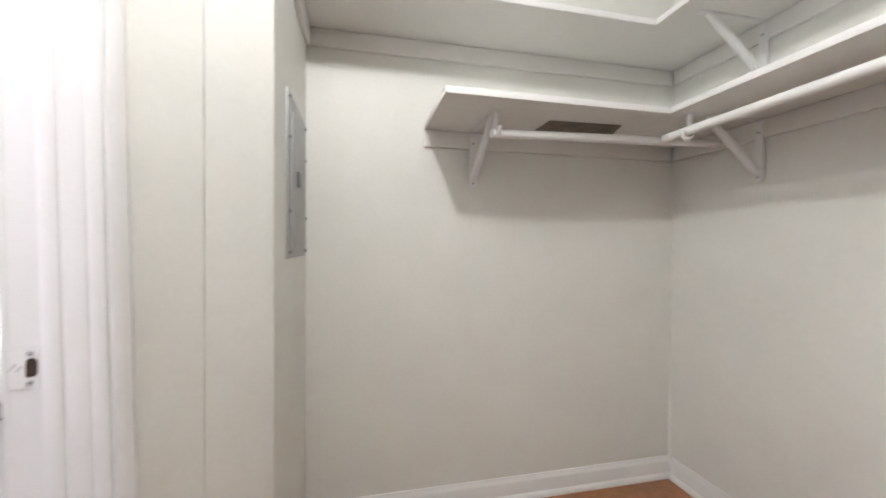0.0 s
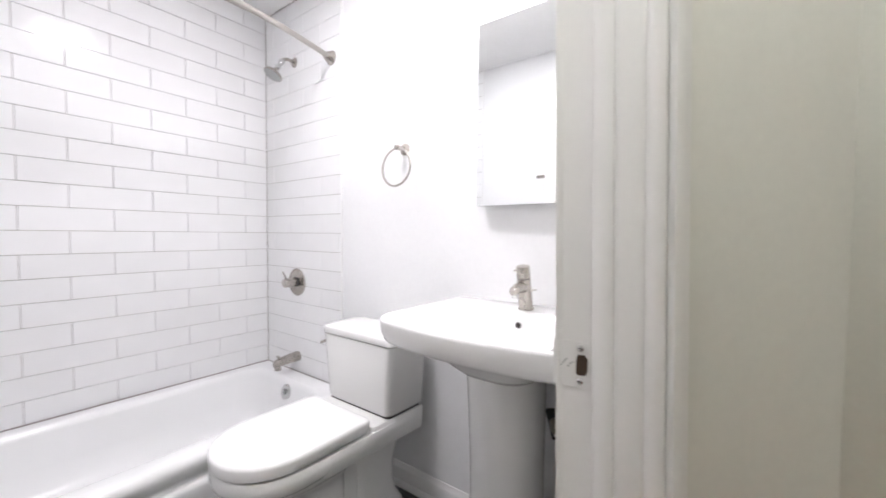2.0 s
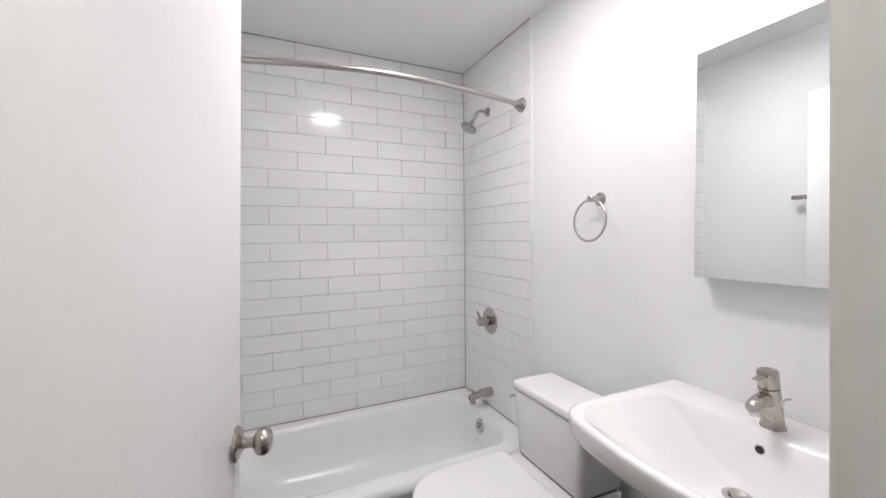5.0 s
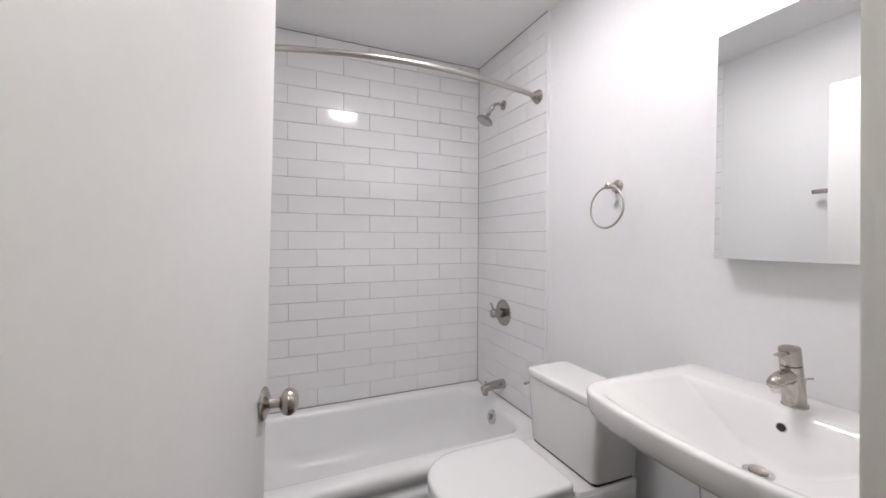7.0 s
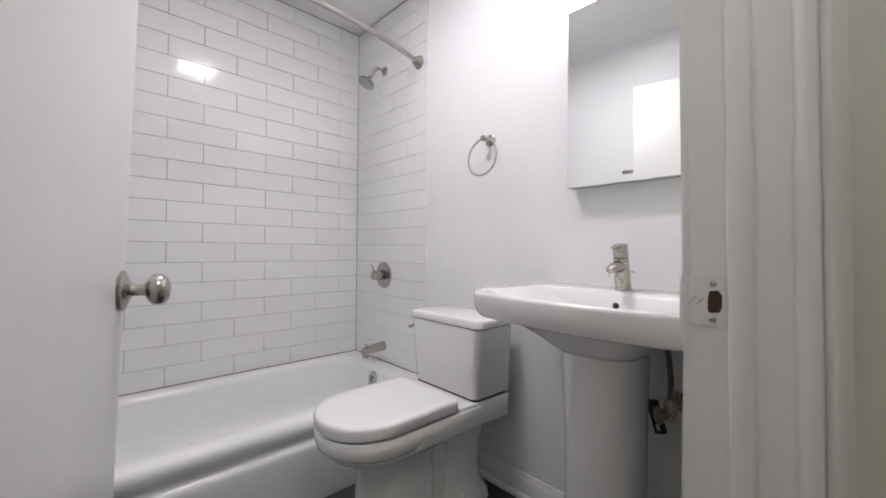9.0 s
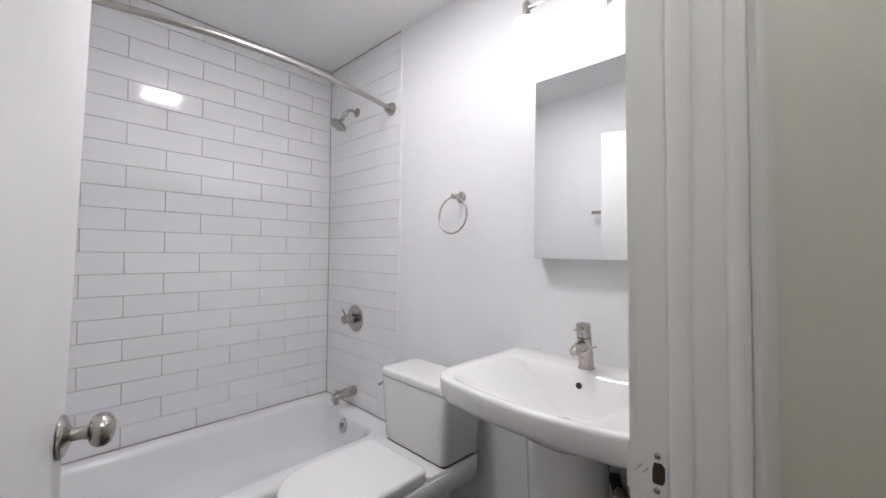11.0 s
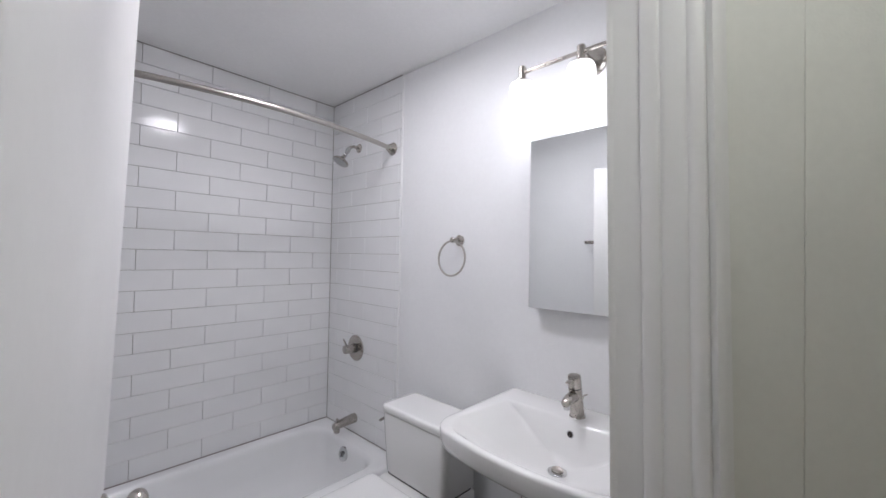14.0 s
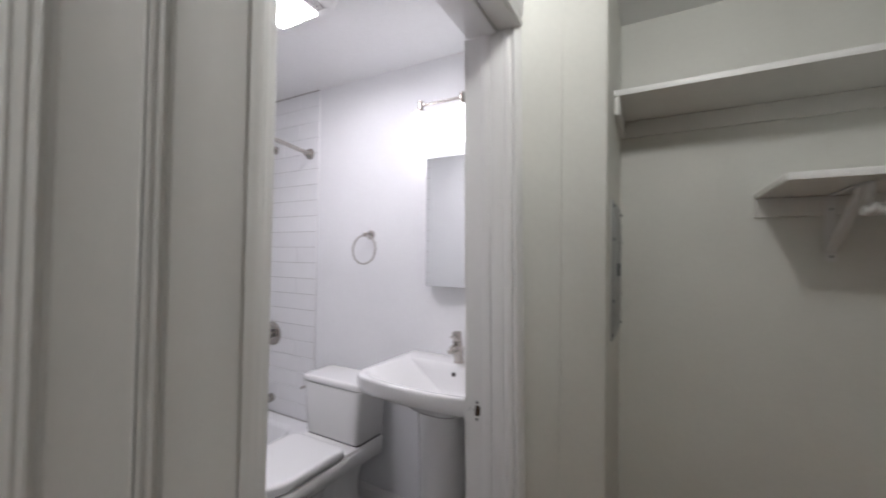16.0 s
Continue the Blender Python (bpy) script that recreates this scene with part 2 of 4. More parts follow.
# ---- doorway ----
def doorway():
    frame_ob = tagged(thing("door_frame", "thickly painted white wooden door frame with stops and casings", "door frame"), kind="structure")

    def lean(z):
        """The old latch post stands out of plumb."""
        return -0.019 * (z - 0.955)

    def upright(y, s):
        # s: +1 the latch side (faces -y), -1 the hinge side; the profile gives depth along the jamb and how far it stands proud
        prof = [(XB - 0.006, -0.016), (XB - 0.006, 0.001), (XB - 0.002, 0.004), (XB + 0.008, 0.004), (XB + 0.013, 0.001), (XB + 0.016, 0.0), (2.1875, 0.0), (2.1895, 0.005), (2.193, 0.0065), (2.211, 0.0065), (2.2155, 0.005), (2.2165, 0.003),
                (2.2185, 0.001), (2.221, 0.003), (2.226, 0.004), (2.250, 0.004), (2.2545, 0.0025), (2.2565, 0.0005), (2.2585, 0.0025), (2.263, 0.005), (2.272, 0.005), (2.279, 0.001), (2.281, -0.004), (2.281, -0.016)]
        if s > 0:
            prof = [(max(x, XB + 0.004 + 0.3 * max(0.0, x - XB)) if x < 2.16 else x, d) for x, d in prof]
        bm = loft([[(x + (lean(z) if s > 0 else 0.0), y - s * d, z) for x, d in prof] for z in (0, HEAD)])
        part("jamb", bm, M_TRIM, frame_ob)

    upright(OPEN_N, 1)
    upright(OPEN_S - 0.012, -1)
    # stepped stops beside the open leaf
    part("hinge_post", box(2.1475, 2.175, OPEN_S - 0.020, -1.413, 0, HEAD, 0.004, 3), M_TRIM, frame_ob)
    part("door_stop", box(2.1752, 2.214, OPEN_S - 0.020, -1.4505, 0, HEAD, 0.006, 3), M_TRIM, frame_ob)
    part("head_jamb", box(XB - 0.006, XH + 0.006, OPEN_S, OPEN_N, HEAD + 0.0005, HEAD + 0.017, 0.002), M_TRIM, frame_ob)
    part("door_stop", box(2.186, 2.222, OPEN_S + 0.013, OPEN_N - 0.013, HEAD - 0.012, HEAD - 0.0003, 0.004), M_TRIM, frame_ob)
    # moulded casings on the hall side of the hinge jamb, one beside the other
    prof = [(0.0, 0.0), (0.012, 0.0), (0.015, 0.004), (0.015, 0.012), (0.010, 0.016), (0.010, 0.022), (0.016, 0.030), (0.018, 0.060), (0.020, 0.068), (0.016, 0.076), (0.0, 0.076)]
    inner = [(-1.5185, 0.0), (-1.5185, 0.006), (-1.521, 0.0095), (-1.526, 0.0105), (-1.528, 0.0130), (-1.530, 0.0105), (-1.555, 0.0110), (-1.563, 0.0125), (-1.588, 0.0130), (-1.592, 0.0120), (-1.594, 0.0070), (-1.598, 0.0066), (-1.600, 0.0085), (-1.602, 0.0085), (-1.604, 0.0060), (-1.6080, 0.0055), (-1.6085, 0.0)]
    outer = [(-1.6092, 0.0), (-1.6095, 0.005), (-1.611, 0.0060), (-1.614, 0.0112), (-1.620, 0.0122), (-1.654, 0.0122), (-1.659, 0.0105), (-1.662, 0.0050), (-1.6655, 0.0045), (-1.668, 0.0085), (-1.6715, 0.0095), (-1.6735, 0.0080), (-1.6755, 0.0098), (-1.6795, 0.0105), (-1.6815, 0.0090), (-1.684, 0.0125), (-1.688, 0.0150), (-1.6925, 0.0150), (-1.696, 0.0120), (-1.698, 0.0070), (-1.6985, 0.0)]
    for outline_pts in (inner, outer):
        bm = loft([[(XH + 0.0005 + d, y, z) for y, d in outline_pts] for z in (0, HEAD + 0.08)])
        part("casing", bm, M_TRIM, frame_ob)
    # narrow casing where the latch jamb meets the angled wall
    d, n = Vector((0.105, 0.139, 0)).normalized(), Vector((0.139, -0.105, 0)).normalized()
    p0 = Vector((XH + 0.0065, OPEN_N + 0.002, 0))
    bm = loft([[tuple(p0 + d * (0.004 + a) + n * (b * 0.30) + Vector((lean(z), 0, z))) for a, b in ((0, -0.01), (0, 0.03), (0.008, 0.038), (0.018, 0.030), (0.026, 0.026), (0.034, -0.005))] for z in (0, HEAD + 0.07)])
    part("casing", bm, M_TRIM, frame_ob)
    # head casing over the opening on the hall side
    bm = loft([[(XH + 0.001 + a, y, HEAD + 0.006 + b) for a, b in prof] for y in (OPEN_S - 0.08, OPEN_N + 0.012)])
    part("head_casing", bm, M_TRIM, frame_ob)
    # strike plate with its latch hole and two screws
    y = OPEN_N - 0.0006
    z = 0.955
    bm = box(2.130, 2.1845, y - 0.0011, y, z - 0.036, z + 0.034, 0.0005, 2)
    plate = part("strike_plate", bm, M_TRIM, frame_ob, "strike plate painted over in white", smooth=False)
    bm = loft([[(2.165, yy, z - 0.014), (2.168, yy, z - 0.0165), (2.1785, yy, z - 0.015), (2.1815, yy, z - 0.009), (2.1815, yy, z + 0.010), (2.177, yy, z + 0.0155), (2.167, yy, z + 0.0145), (2.1648, yy, z + 0.004)] for yy in (y - 0.0012, y - 0.0017)])
    part("latch_hole", bm, M_CAVITY, plate, "dark open latch hole")
    bm = loft([[(2.1298, y - 0.0012, zz), (2.1375, y - 0.0016, zz), (2.1375, y - 0.0003, zz), (2.1298, y - 0.0003, zz)] for zz in (z - 0.022, z + 0.020)])
    part("plate_lip", bm, M_TRIM, plate, "lip chipped to the metal", smooth=False)
    for i in range(7):
        xa, za = 2.141 + 0.0028 * i, z - 0.006 + 0.0035 * ((i * 5) % 4)
        part("paint_chip", box(xa, xa + 0.0022, y - 0.0017, y - 0.0013, za, za + 0.0018 + 0.0006 * (i % 3)), M_PANEL, plate, "grey paint chip")
    for dz in (-0.0255, 0.0245):
        bm = turned([(0.0045, 0.0), (0.0045, 0.0012), (0.003, 0.0018)], on_wall(2.171, y - 0.0010, z + dz), 14)
        part("screw", bm, M_CHROME, plate)
        bm = box(2.1675, 2.1745, y - 0.0032, y - 0.0027, z + dz - 0.0006, z + dz + 0.0006)
        part("screw_slot", bm, M_DARK, plate)
    return frame_ob


doorway()


def knob_set(parent, m, mat, rose_label="round brushed nickel rose"):
    """Rose, neck and egg-shaped knob along the z axis of m."""
    rose = part("rose", turned([(0.037, 0.0), (0.037, 0.003), (0.034, 0.006), (0.029, 0.008), (0.020, 0.011), (0.0145, 0.014)], m, 36), mat, parent)
    part("neck", turned([(0.0125, 0.008), (0.0110, 0.018), (0.0105, 0.028), (0.013, 0.036)], m, 28), mat, parent)
    prof = [(0.0128, 0.034)]
    for i in range(1, 15):
        a = math.pi * i / 15
        prof.append((max(0.004, 0.0300 * math.sin(a) ** 0.75), 0.0540 - 0.0195 * math.cos(a)))
    part("knob", turned(prof, m, 36), mat, parent)
    return rose


def warp(x, z):
    """The old leaf is twisted: its free edge leans while the hinged one is plumb."""
    return -0.030 * (z - 1.30) * x / 0.797


def bath_door():
    ang = math.atan2(0.146, 0.783)
    hx, hy = 2.144, -1.433           # hinge end of the face that looks into the doorway
    door = thing("door", "white painted flush door standing open into the bathroom", "door", at=pose(hx, hy, 0, 0, 0, 180 - math.degrees(ang)))
    tagged(door, kind="structure")
    # in its own frame the leaf runs along +x, the visible face is y = 0 and the leaf lies on +y
    bm = box(0.0, 0.797, 0.0, 0.038, 0.012, 2.062, 0.004)
    for v in bm.verts:
        v.co.y += warp(v.co.x, v.co.z)
    leaf = part("leaf", bm, M_DOOR, door)
    off = warp(0.763, 0.95)
    face = pose(0.763, off, 0.943) @ pose(0, 0, 0, 90, 0, 0)
    knob_set(leaf, face, M_NICKEL)
    back = pose(0.763, 0.038 + off, 0.943) @ pose(0, 0, 0, -90, 0, 0)
    knob_set(leaf, back, M_NICKEL)
    part("latch_plate", box(0.7971, 0.7985, 0.008 + off, 0.030 + off, 0.922, 0.978, 0.0005, 1), M_NICKEL, leaf)
    for z in (0.25, 1.03, 1.82):
        part("hinge", tube([(-0.002, 0.046, z - 0.045), (-0.002, 0.046, z + 0.045)], 0.006, 12), M_TRIM, door, "hinge painted over in white")
    return door


bath_door()


def entry_door():
    door = thing("door", "white entry door with a tarnished brass lock rail", "door", at=pose(0.10, 0.070, 0))
    tagged(door, kind="structure")
    leaf = part("leaf", box(0.0, 0.045, -2.590, -1.790, 0.01, 2.03, 0.003), M_DOOR, door)
    part("lock_rail", box(0.0452, 0.060, -1.93, -1.795, 1.312, 1.388, 0.004), M_BRASS, leaf, "tarnished brass lock rail")
    part("lock_keeper", box(0.046, 0.072, -1.815, -1.793, 1.315, 1.400, 0.004), M_BRASS, leaf)
    # near-black strip fills the slit beside the leaf in place of its shade
    part("dark_gap", box(0.0, 0.040, -1.7895, -1.772, 0.0, 2.04), M_DARK, door)
    # grey in place of trim white: the jamb's shade is put into its colour
    part("jamb", box(0.0, 0.052, -1.7718, -1.7230, 0.0, 2.055, 0.002), M_PANEL, door, "trim-painted jamb, its shade put into the grey colour")
    for y0, y1 in ((-1.722, -1.712), (-2.66, -2.595)):
        part("casing", box(0.061, 0.078, y0, y1, 0.0, 2.10, 0.004), M_TRIM, door)
    part("head_casing", box(0.061, 0.078, -2.595, -1.722, 2.062, 2.10, 0.004), M_TRIM, door)


entry_door()


# ---- bathtub ----
def bathtub():
    tub = thing("bathtub", "white enamelled alcove bathtub with a rolled front rim", "bathtub")
    L, W, R = -1.528, 0.80, 0.33

    def rect(x0, x1, y0, y1, z, r, k=7):
        pts = []
        for cx, cy, a in ((x1 - r, y1 - r, 0), (x0 + r, y1 - r, 90), (x0 + r, y0 + r, 180), (x1 - r, y0 + r, 270)):
            pts += [(cx + r * math.cos(radians(a + 90 * i / (k - 1))), cy + r * math.sin(radians(a + 90 * i / (k - 1))), z) for i in range(k)]
        return pts
    rings = [rect(0.003, 0.755, L, -0.003, R - 0.012, 0.004), rect(0.003, 0.755, L, -0.003, R, 0.004), rect(0.055, 0.715, L + 0.07, -0.085, R + 0.001, 0.10), rect(0.068, 0.700, L + 0.085, -0.098, R - 0.006, 0.11),
             rect(0.078, 0.690, L + 0.10, -0.108, R - 0.03, 0.12), rect(0.10, 0.66, L + 0.16, -0.125, R - 0.16, 0.13), rect(0.125, 0.635, L + 0.24, -0.145, R - 0.25, 0.14),
             rect(0.18, 0.59, L + 0.32, -0.20, R - 0.285, 0.12), rect(0.25, 0.53, L + 0.45, -0.30, R - 0.292, 0.08)]
    part("basin", loft(rings, (False, True)), M_TUB, tub, angle=60)
    prof = [(0.7555, R - 0.012), (0.7555, R + 0.0002), (0.772, R - 0.001), (0.788, R - 0.007), (0.799, R - 0.020), (0.803, R - 0.038), (0.799, R - 0.058), (0.788, R - 0.076), (0.780, R - 0.087), (0.778, R - 0.094),
            (0.781, R - 0.100), (0.790, R - 0.105), (0.799, R - 0.112), (0.804, R - 0.125), (0.805, R - 0.15), (0.805, FZ), (0.74, FZ), (0.74, R - 0.012)]
    bm = loft([[(x, y, z) for x, z in prof] for y in np.linspace(L, -0.003, 10)])
    part("apron", bm, M_TUB, tub, angle=60)
    plate = part("overflow_plate", turned([(0.041, -0.006), (0.041, 0.006), (0.036, 0.011), (0.012, 0.013)], pose(0.392, -0.113, 0.262) @ pose(0, 0, 0, 74, 0, 0), 32), M_CHROME, tub, "round chrome overflow plate")
    part("trip_lever", box(0.387, 0.397, -0.142, -0.122, 0.250, 0.282, 0.003), M_CHROME, plate)
    part("drain", turned([(0.032, 0), (0.032, 0.003), (0.02, 0.004)], pose(0.375, -0.36, 0.0385), 24), M_CHROME, tub)
    return tub


bathtub()
caulk = tube([(0.004, -1.52, 0.333), (0.004, -0.004, 0.333), (0.727, -0.004, 0.333)], 0.0032, 6)
tagged(part("caulk_line", caulk, M_CAULK), "thin grey caulk line along the bathtub's rim", "trim", kind="structure")
caulk = tube([(0.001, -1.52, TOP - 0.001), (0.001, -0.001, TOP - 0.001), (0.727, -0.001, TOP - 0.001)], 0.0032, 6)
tagged(part("caulk_line", caulk, M_CAULK), "thin grey caulk line along the tiles' top", "trim", kind="structure")
caulk = tube([(0.001, -0.001, 0.335), (0.001, -0.001, TOP - 0.003)], 0.0022, 6)
tagged(part("caulk_line", caulk, M_CAULK), "thin grey caulk line in the tiled corner", "trim", kind="structure")


# ---- shower fittings ----
def shower_rod():
    rod = thing("shower_curtain_rod", "curved brushed nickel shower curtain rod without a curtain", "curtain rod")
    y0, y1, z = -0.002, -1.530, 2.068
    pts = []
    for i in range(41):
        u = i / 40
        pts.append((0.653 - 0.115 * u + 0.160 * math.sin(math.pi * u) ** 0.95, y0 - 0.012 + (y1 - y0 + 0.024) * u, z - 0.022 * u + 0.038 * u * u))
    part("bar", tube(pts, 0.0125, 24), M_ROD, rod)
    for x, y, a in ((0.653, y0 + 0.001, 90), (0.538, y1 - 0.001, -90)):
        m = pose(x, y, z + (0.0 if a > 0 else 0.016)) @ pose(0, 0, 0, a, 0, 0)
        part("flange", turned([(0.037, 0), (0.037, 0.004), (0.033, 0.009), (0.022, 0.030), (0.017, 0.040)], m, 32), M_NICKEL, rod)


shower_rod()


def shower_head():
    sh = thing("wall_shower", "brushed nickel shower head on a short bent arm", "shower")
    x, z = 0.314, 2.132
    part("flange", turned([(0.028, -0.001), (0.028, 0.004), (0.021, 0.010), (0.012, 0.014)], on_wall(x, 0, z), 28), M_NICKEL, sh)
    part("arm", tube([(x, 0, z), (x, -0.045, z + 0.002), (x, -0.065, z - 0.006), (x, -0.080, z - 0.022)], 0.0095, 14), M_NICKEL, sh)
    m = Matrix.Translation((x, -0.080, z - 0.024)) @ Vector((-0.06, -0.50, -0.86)).to_track_quat("Z", "Y").to_matrix().to_4x4()
    part("joint", turned([(0.012, -0.012), (0.0155, -0.008), (0.0155, 0.014), (0.012, 0.022), (0.009, 0.030), (0.013, 0.036), (0.015, 0.044), (0.012, 0.053)], m, 24), M_CHROME, sh, "chrome ball joint")
    head = part("head", turned([(0.010, 0.050), (0.016, 0.070), (0.030, 0.082), (0.047, 0.090), (0.050, 0.094), (0.050, 0.101), (0.047, 0.104)], m, 36), M_NICKEL, sh)
    part("spray_face", turned([(0.045, 0.1042), (0.045, 0.106), (0.02, 0.1065)], m, 30), M_PANEL, head, "grey spray face")


shower_head()


def shower_valve():
    v = thing("shower_valve", "round brushed nickel shower valve with a lever", "shower valve")
    x, z = 0.328, 0.862
    part("escutcheon", turned([(0.080, -0.001), (0.080, 0.004), (0.076, 0.008), (0.035, 0.011)], on_wall(x, 0, z), 48), M_NICKEL, v)
    part("collar", turned([(0.030, 0.010), (0.030, 0.018)], on_wall(x, 0, z), 30), M_BLACK, v, "dark collar behind the handle")
    h = part("handle", turned([(0.026, 0.018), (0.026, 0.080), (0.024, 0.083)], on_wall(x, 0, z), 30), M_NICKEL, v)
    part("lever", tube([(x, -0.068, z + 0.012), (x - 0.003, -0.074, z + 0.035), (x - 0.008, -0.088, z + 0.066)], [0.0085, 0.006, 0.0045], 12), M_NICKEL, h)


shower_valve()


def tub_spout():
    s = thing("tub_spout", "brushed nickel bathtub spout with a diverter knob", "tub spout")
    x, z = 0.335, 0.425
    rings = []
    for y, zc, ry, rz in ((0.0, 0, 0.027, 0.029), (-0.02, 0, 0.027, 0.029), (-0.07, -0.003, 0.0265, 0.027), (-0.11, -0.007, 0.025, 0.0245), (-0.138, -0.012, 0.0235, 0.0225), (-0.149, -0.015, 0.021, 0.020), (-0.152, -0.016, 0.016, 0.015)):
        rings.append([(x + ry * math.cos(2 * math.pi * i / 24), y, z + zc + rz * math.sin(2 * math.pi * i / 24)) for i in range(24)])
    body = part("body", loft(rings), M_NICKEL, s, angle=60)
    part("outlet", turned([(0.018, 0), (0.017, 0.022)], pose(x, -0.130, z - 0.050), 20), M_NICKEL, body)
    part("diverter", turned([(0.004, 0), (0.004, 0.014), (0.0085, 0.015), (0.0085, 0.022)], pose(x, -0.128, z + 0.008), 16), M_NICKEL, s)


tub_spout()


# ---- toilet ----
def toilet():
    t = thing("toilet", "white two-piece porcelain toilet with a closed lid", "toilet")
    cx = 1.137

    def dee(hw, yb, yf, z, rb=0.02, flat=0.0):
        """Half-round front of half width hw, square back."""
        pts = []
        for i in range(6):
            a = i / 5 * math.pi / 2
            pts.append((cx + hw - rb + rb * math.cos(a), yb - rb + rb * math.sin(a), z))
        for i in range(6):
            a = math.pi / 2 + i / 5 * math.pi / 2
            pts.append((cx - hw + rb + rb * math.cos(a), yb - rb + rb * math.sin(a), z))
        length = min((yb - yf) * 0.5, 0.20)
        for i in range(25):
            a = math.pi + math.pi * i / 24
            c, s = math.cos(a), math.sin(a)
            e = 0.93
            pts.append((cx + hw * (abs(c) ** e) * (1 if c > 0 else -1), yf + length - length * abs(s) ** e, z))
        return pts
    # lid and seat ring
    lid = part("lid", loft([dee(0.176, -0.334, -0.790, 0.4225, 0.03), dee(0.181, -0.329, -0.797, 0.427, 0.03), dee(0.182, -0.328, -0.798, 0.457, 0.03), dee(0.179, -0.331, -0.795, 0.4655, 0.03), dee(0.172, -0.337, -0.787, 0.4685, 0.03), dee(0.150, -0.355, -0.760, 0.4695, 0.03)]), M_SEAT, t, angle=50)
    # black slab stands in for the shade between lid and bowl
    part("seat_buffer", loft([dee(0.168, -0.340, -0.775, 0.4165), dee(0.168, -0.340, -0.775, 0.4224)]), M_BLACK, lid, "black slab for the shade under the lid")
    # bowl: a rim band, the cup under it, and a foot with a recessed waist
    rings = [dee(0.172, -0.080, -0.780, 0.4160, 0.012), dee(0.179, -0.072, -0.790, 0.4165, 0.012), dee(0.183, -0.070, -0.794, 0.411, 0.012), dee(0.184, -0.070, -0.794, 0.380, 0.012), dee(0.181, -0.070, -0.790, 0.362, 0.012), dee(0.174, -0.08, -0.778, 0.354, 0.02), dee(0.168, -0.08, -0.770, 0.3475, 0.02)]
    bowl = part("bowl", loft(rings), M_PORC, t, angle=50)
    rings = [dee(0.160, -0.24, -0.764, 0.3472, 0.04), dee(0.158, -0.25, -0.762, 0.336, 0.05), dee(0.150, -0.27, -0.745, 0.320, 0.06), dee(0.132, -0.30, -0.715, 0.305, 0.06), dee(0.112, -0.34, -0.675, 0.288, 0.06), dee(0.104, -0.37, -0.655, 0.265, 0.05),
             dee(0.103, -0.38, -0.648, 0.18, 0.03), dee(0.106, -0.38, -0.650, 0.09, 0.03), dee(0.112, -0.38, -0.658, 0.03, 0.03), dee(0.114, -0.38, -0.662, FZ, 0.03)]
    part("front_foot", loft(rings), M_PORC, bowl, angle=50)
    rings = [outline(cx, 0.130, 0.120, -0.04, -0.33, 0.3471, 0.03, 0.05), outline(cx, 0.115, 0.105, -0.06, -0.33, 0.33, 0.03, 0.05), outline(cx, 0.100, 0.094, -0.09, -0.34, 0.28, 0.03, 0.05), outline(cx, 0.092, 0.088, -0.11, -0.34, 0.20, 0.03, 0.05),
             outline(cx, 0.090, 0.088, -0.11, -0.33, 0.12, 0.03, 0.05), outline(cx, 0.098, 0.096, -0.10, -0.33, 0.055, 0.03, 0.05), outline(cx, 0.122, 0.120, -0.085, -0.34, 0.020, 0.03, 0.05), outline(cx, 0.128, 0.126, -0.08, -0.345, FZ, 0.03, 0.05)]
    part("rear_foot", loft(rings), M_PORC, bowl, angle=50)
    rings = [outline(cx, 0.082, 0.082, -0.31, -0.43, z, 0.01, 0.01) for z in (0.3471, 0.24, 0.12, FZ)]
    part("waist", loft(rings), M_PORC, bowl)
    # deck under the tank
    bm = loft([outline(cx, 0.180, 0.165, -0.062, -0.32, 0.328, 0.01, 0.05), outline(cx, 0.198, 0.186, -0.058, -0.325, 0.342, 0.012, 0.03), outline(cx, 0.200, 0.183, -0.055, -0.330, 0.424, 0.012, 0.02), outline(cx, 0.196, 0.179, -0.058, -0.326, 0.4305, 0.012, 0.02)])
    part("deck", bm, M_PORC, bowl, angle=50)
    bm = loft([outline(cx, 0.190, 0.172, -0.060, -0.545, 0.3385, 0.012, 0.05), outline(cx, 0.1985, 0.1835, -0.057, -0.555, 0.347, 0.012, 0.05), outline(cx, 0.1990, 0.1848, -0.056, -0.56, 0.405, 0.012, 0.05), outline(cx, 0.1960, 0.181, -0.058, -0.55, 0.4158, 0.012, 0.05)])
    part("rim_web", bm, M_PORC, bowl, angle=50)
    for sx in (-1, 1):
        part("bolt_cap", turned([(0.013, 0.0), (0.013, 0.008), (0.009, 0.016), (0.003, 0.019)], pose(cx + sx * 0.108, -0.24, 0.021), 18), M_PORC, bowl)
    # tank
    bm = loft([outline(cx, 0.186, 0.180, -0.0520, -0.246, 0.4365, 0.02, 0.028), outline(cx, 0.196, 0.190, -0.0500, -0.252, 0.448, 0.02, 0.030), outline(cx, 0.2085, 0.2075, -0.0480, -0.2635, 0.7125, 0.02, 0.030), outline(cx, 0.2065, 0.2055, -0.0500, -0.2615, 0.714, 0.02, 0.030)])
    tank = part("tank", bm, M_PORC, t, angle=50)
    # inset grey strip carries the shade of the joint under the tank lid
    part("tank_shadow_gap", loft([outline(cx, 0.2050, 0.2040, -0.0540, -0.2600, 0.7142, 0.02, 0.030), outline(cx, 0.2050, 0.2040, -0.0540, -0.2600, 0.7185, 0.02, 0.030)]), M_CAULK, tank, "joint under the tank lid, its shade put in as grey")
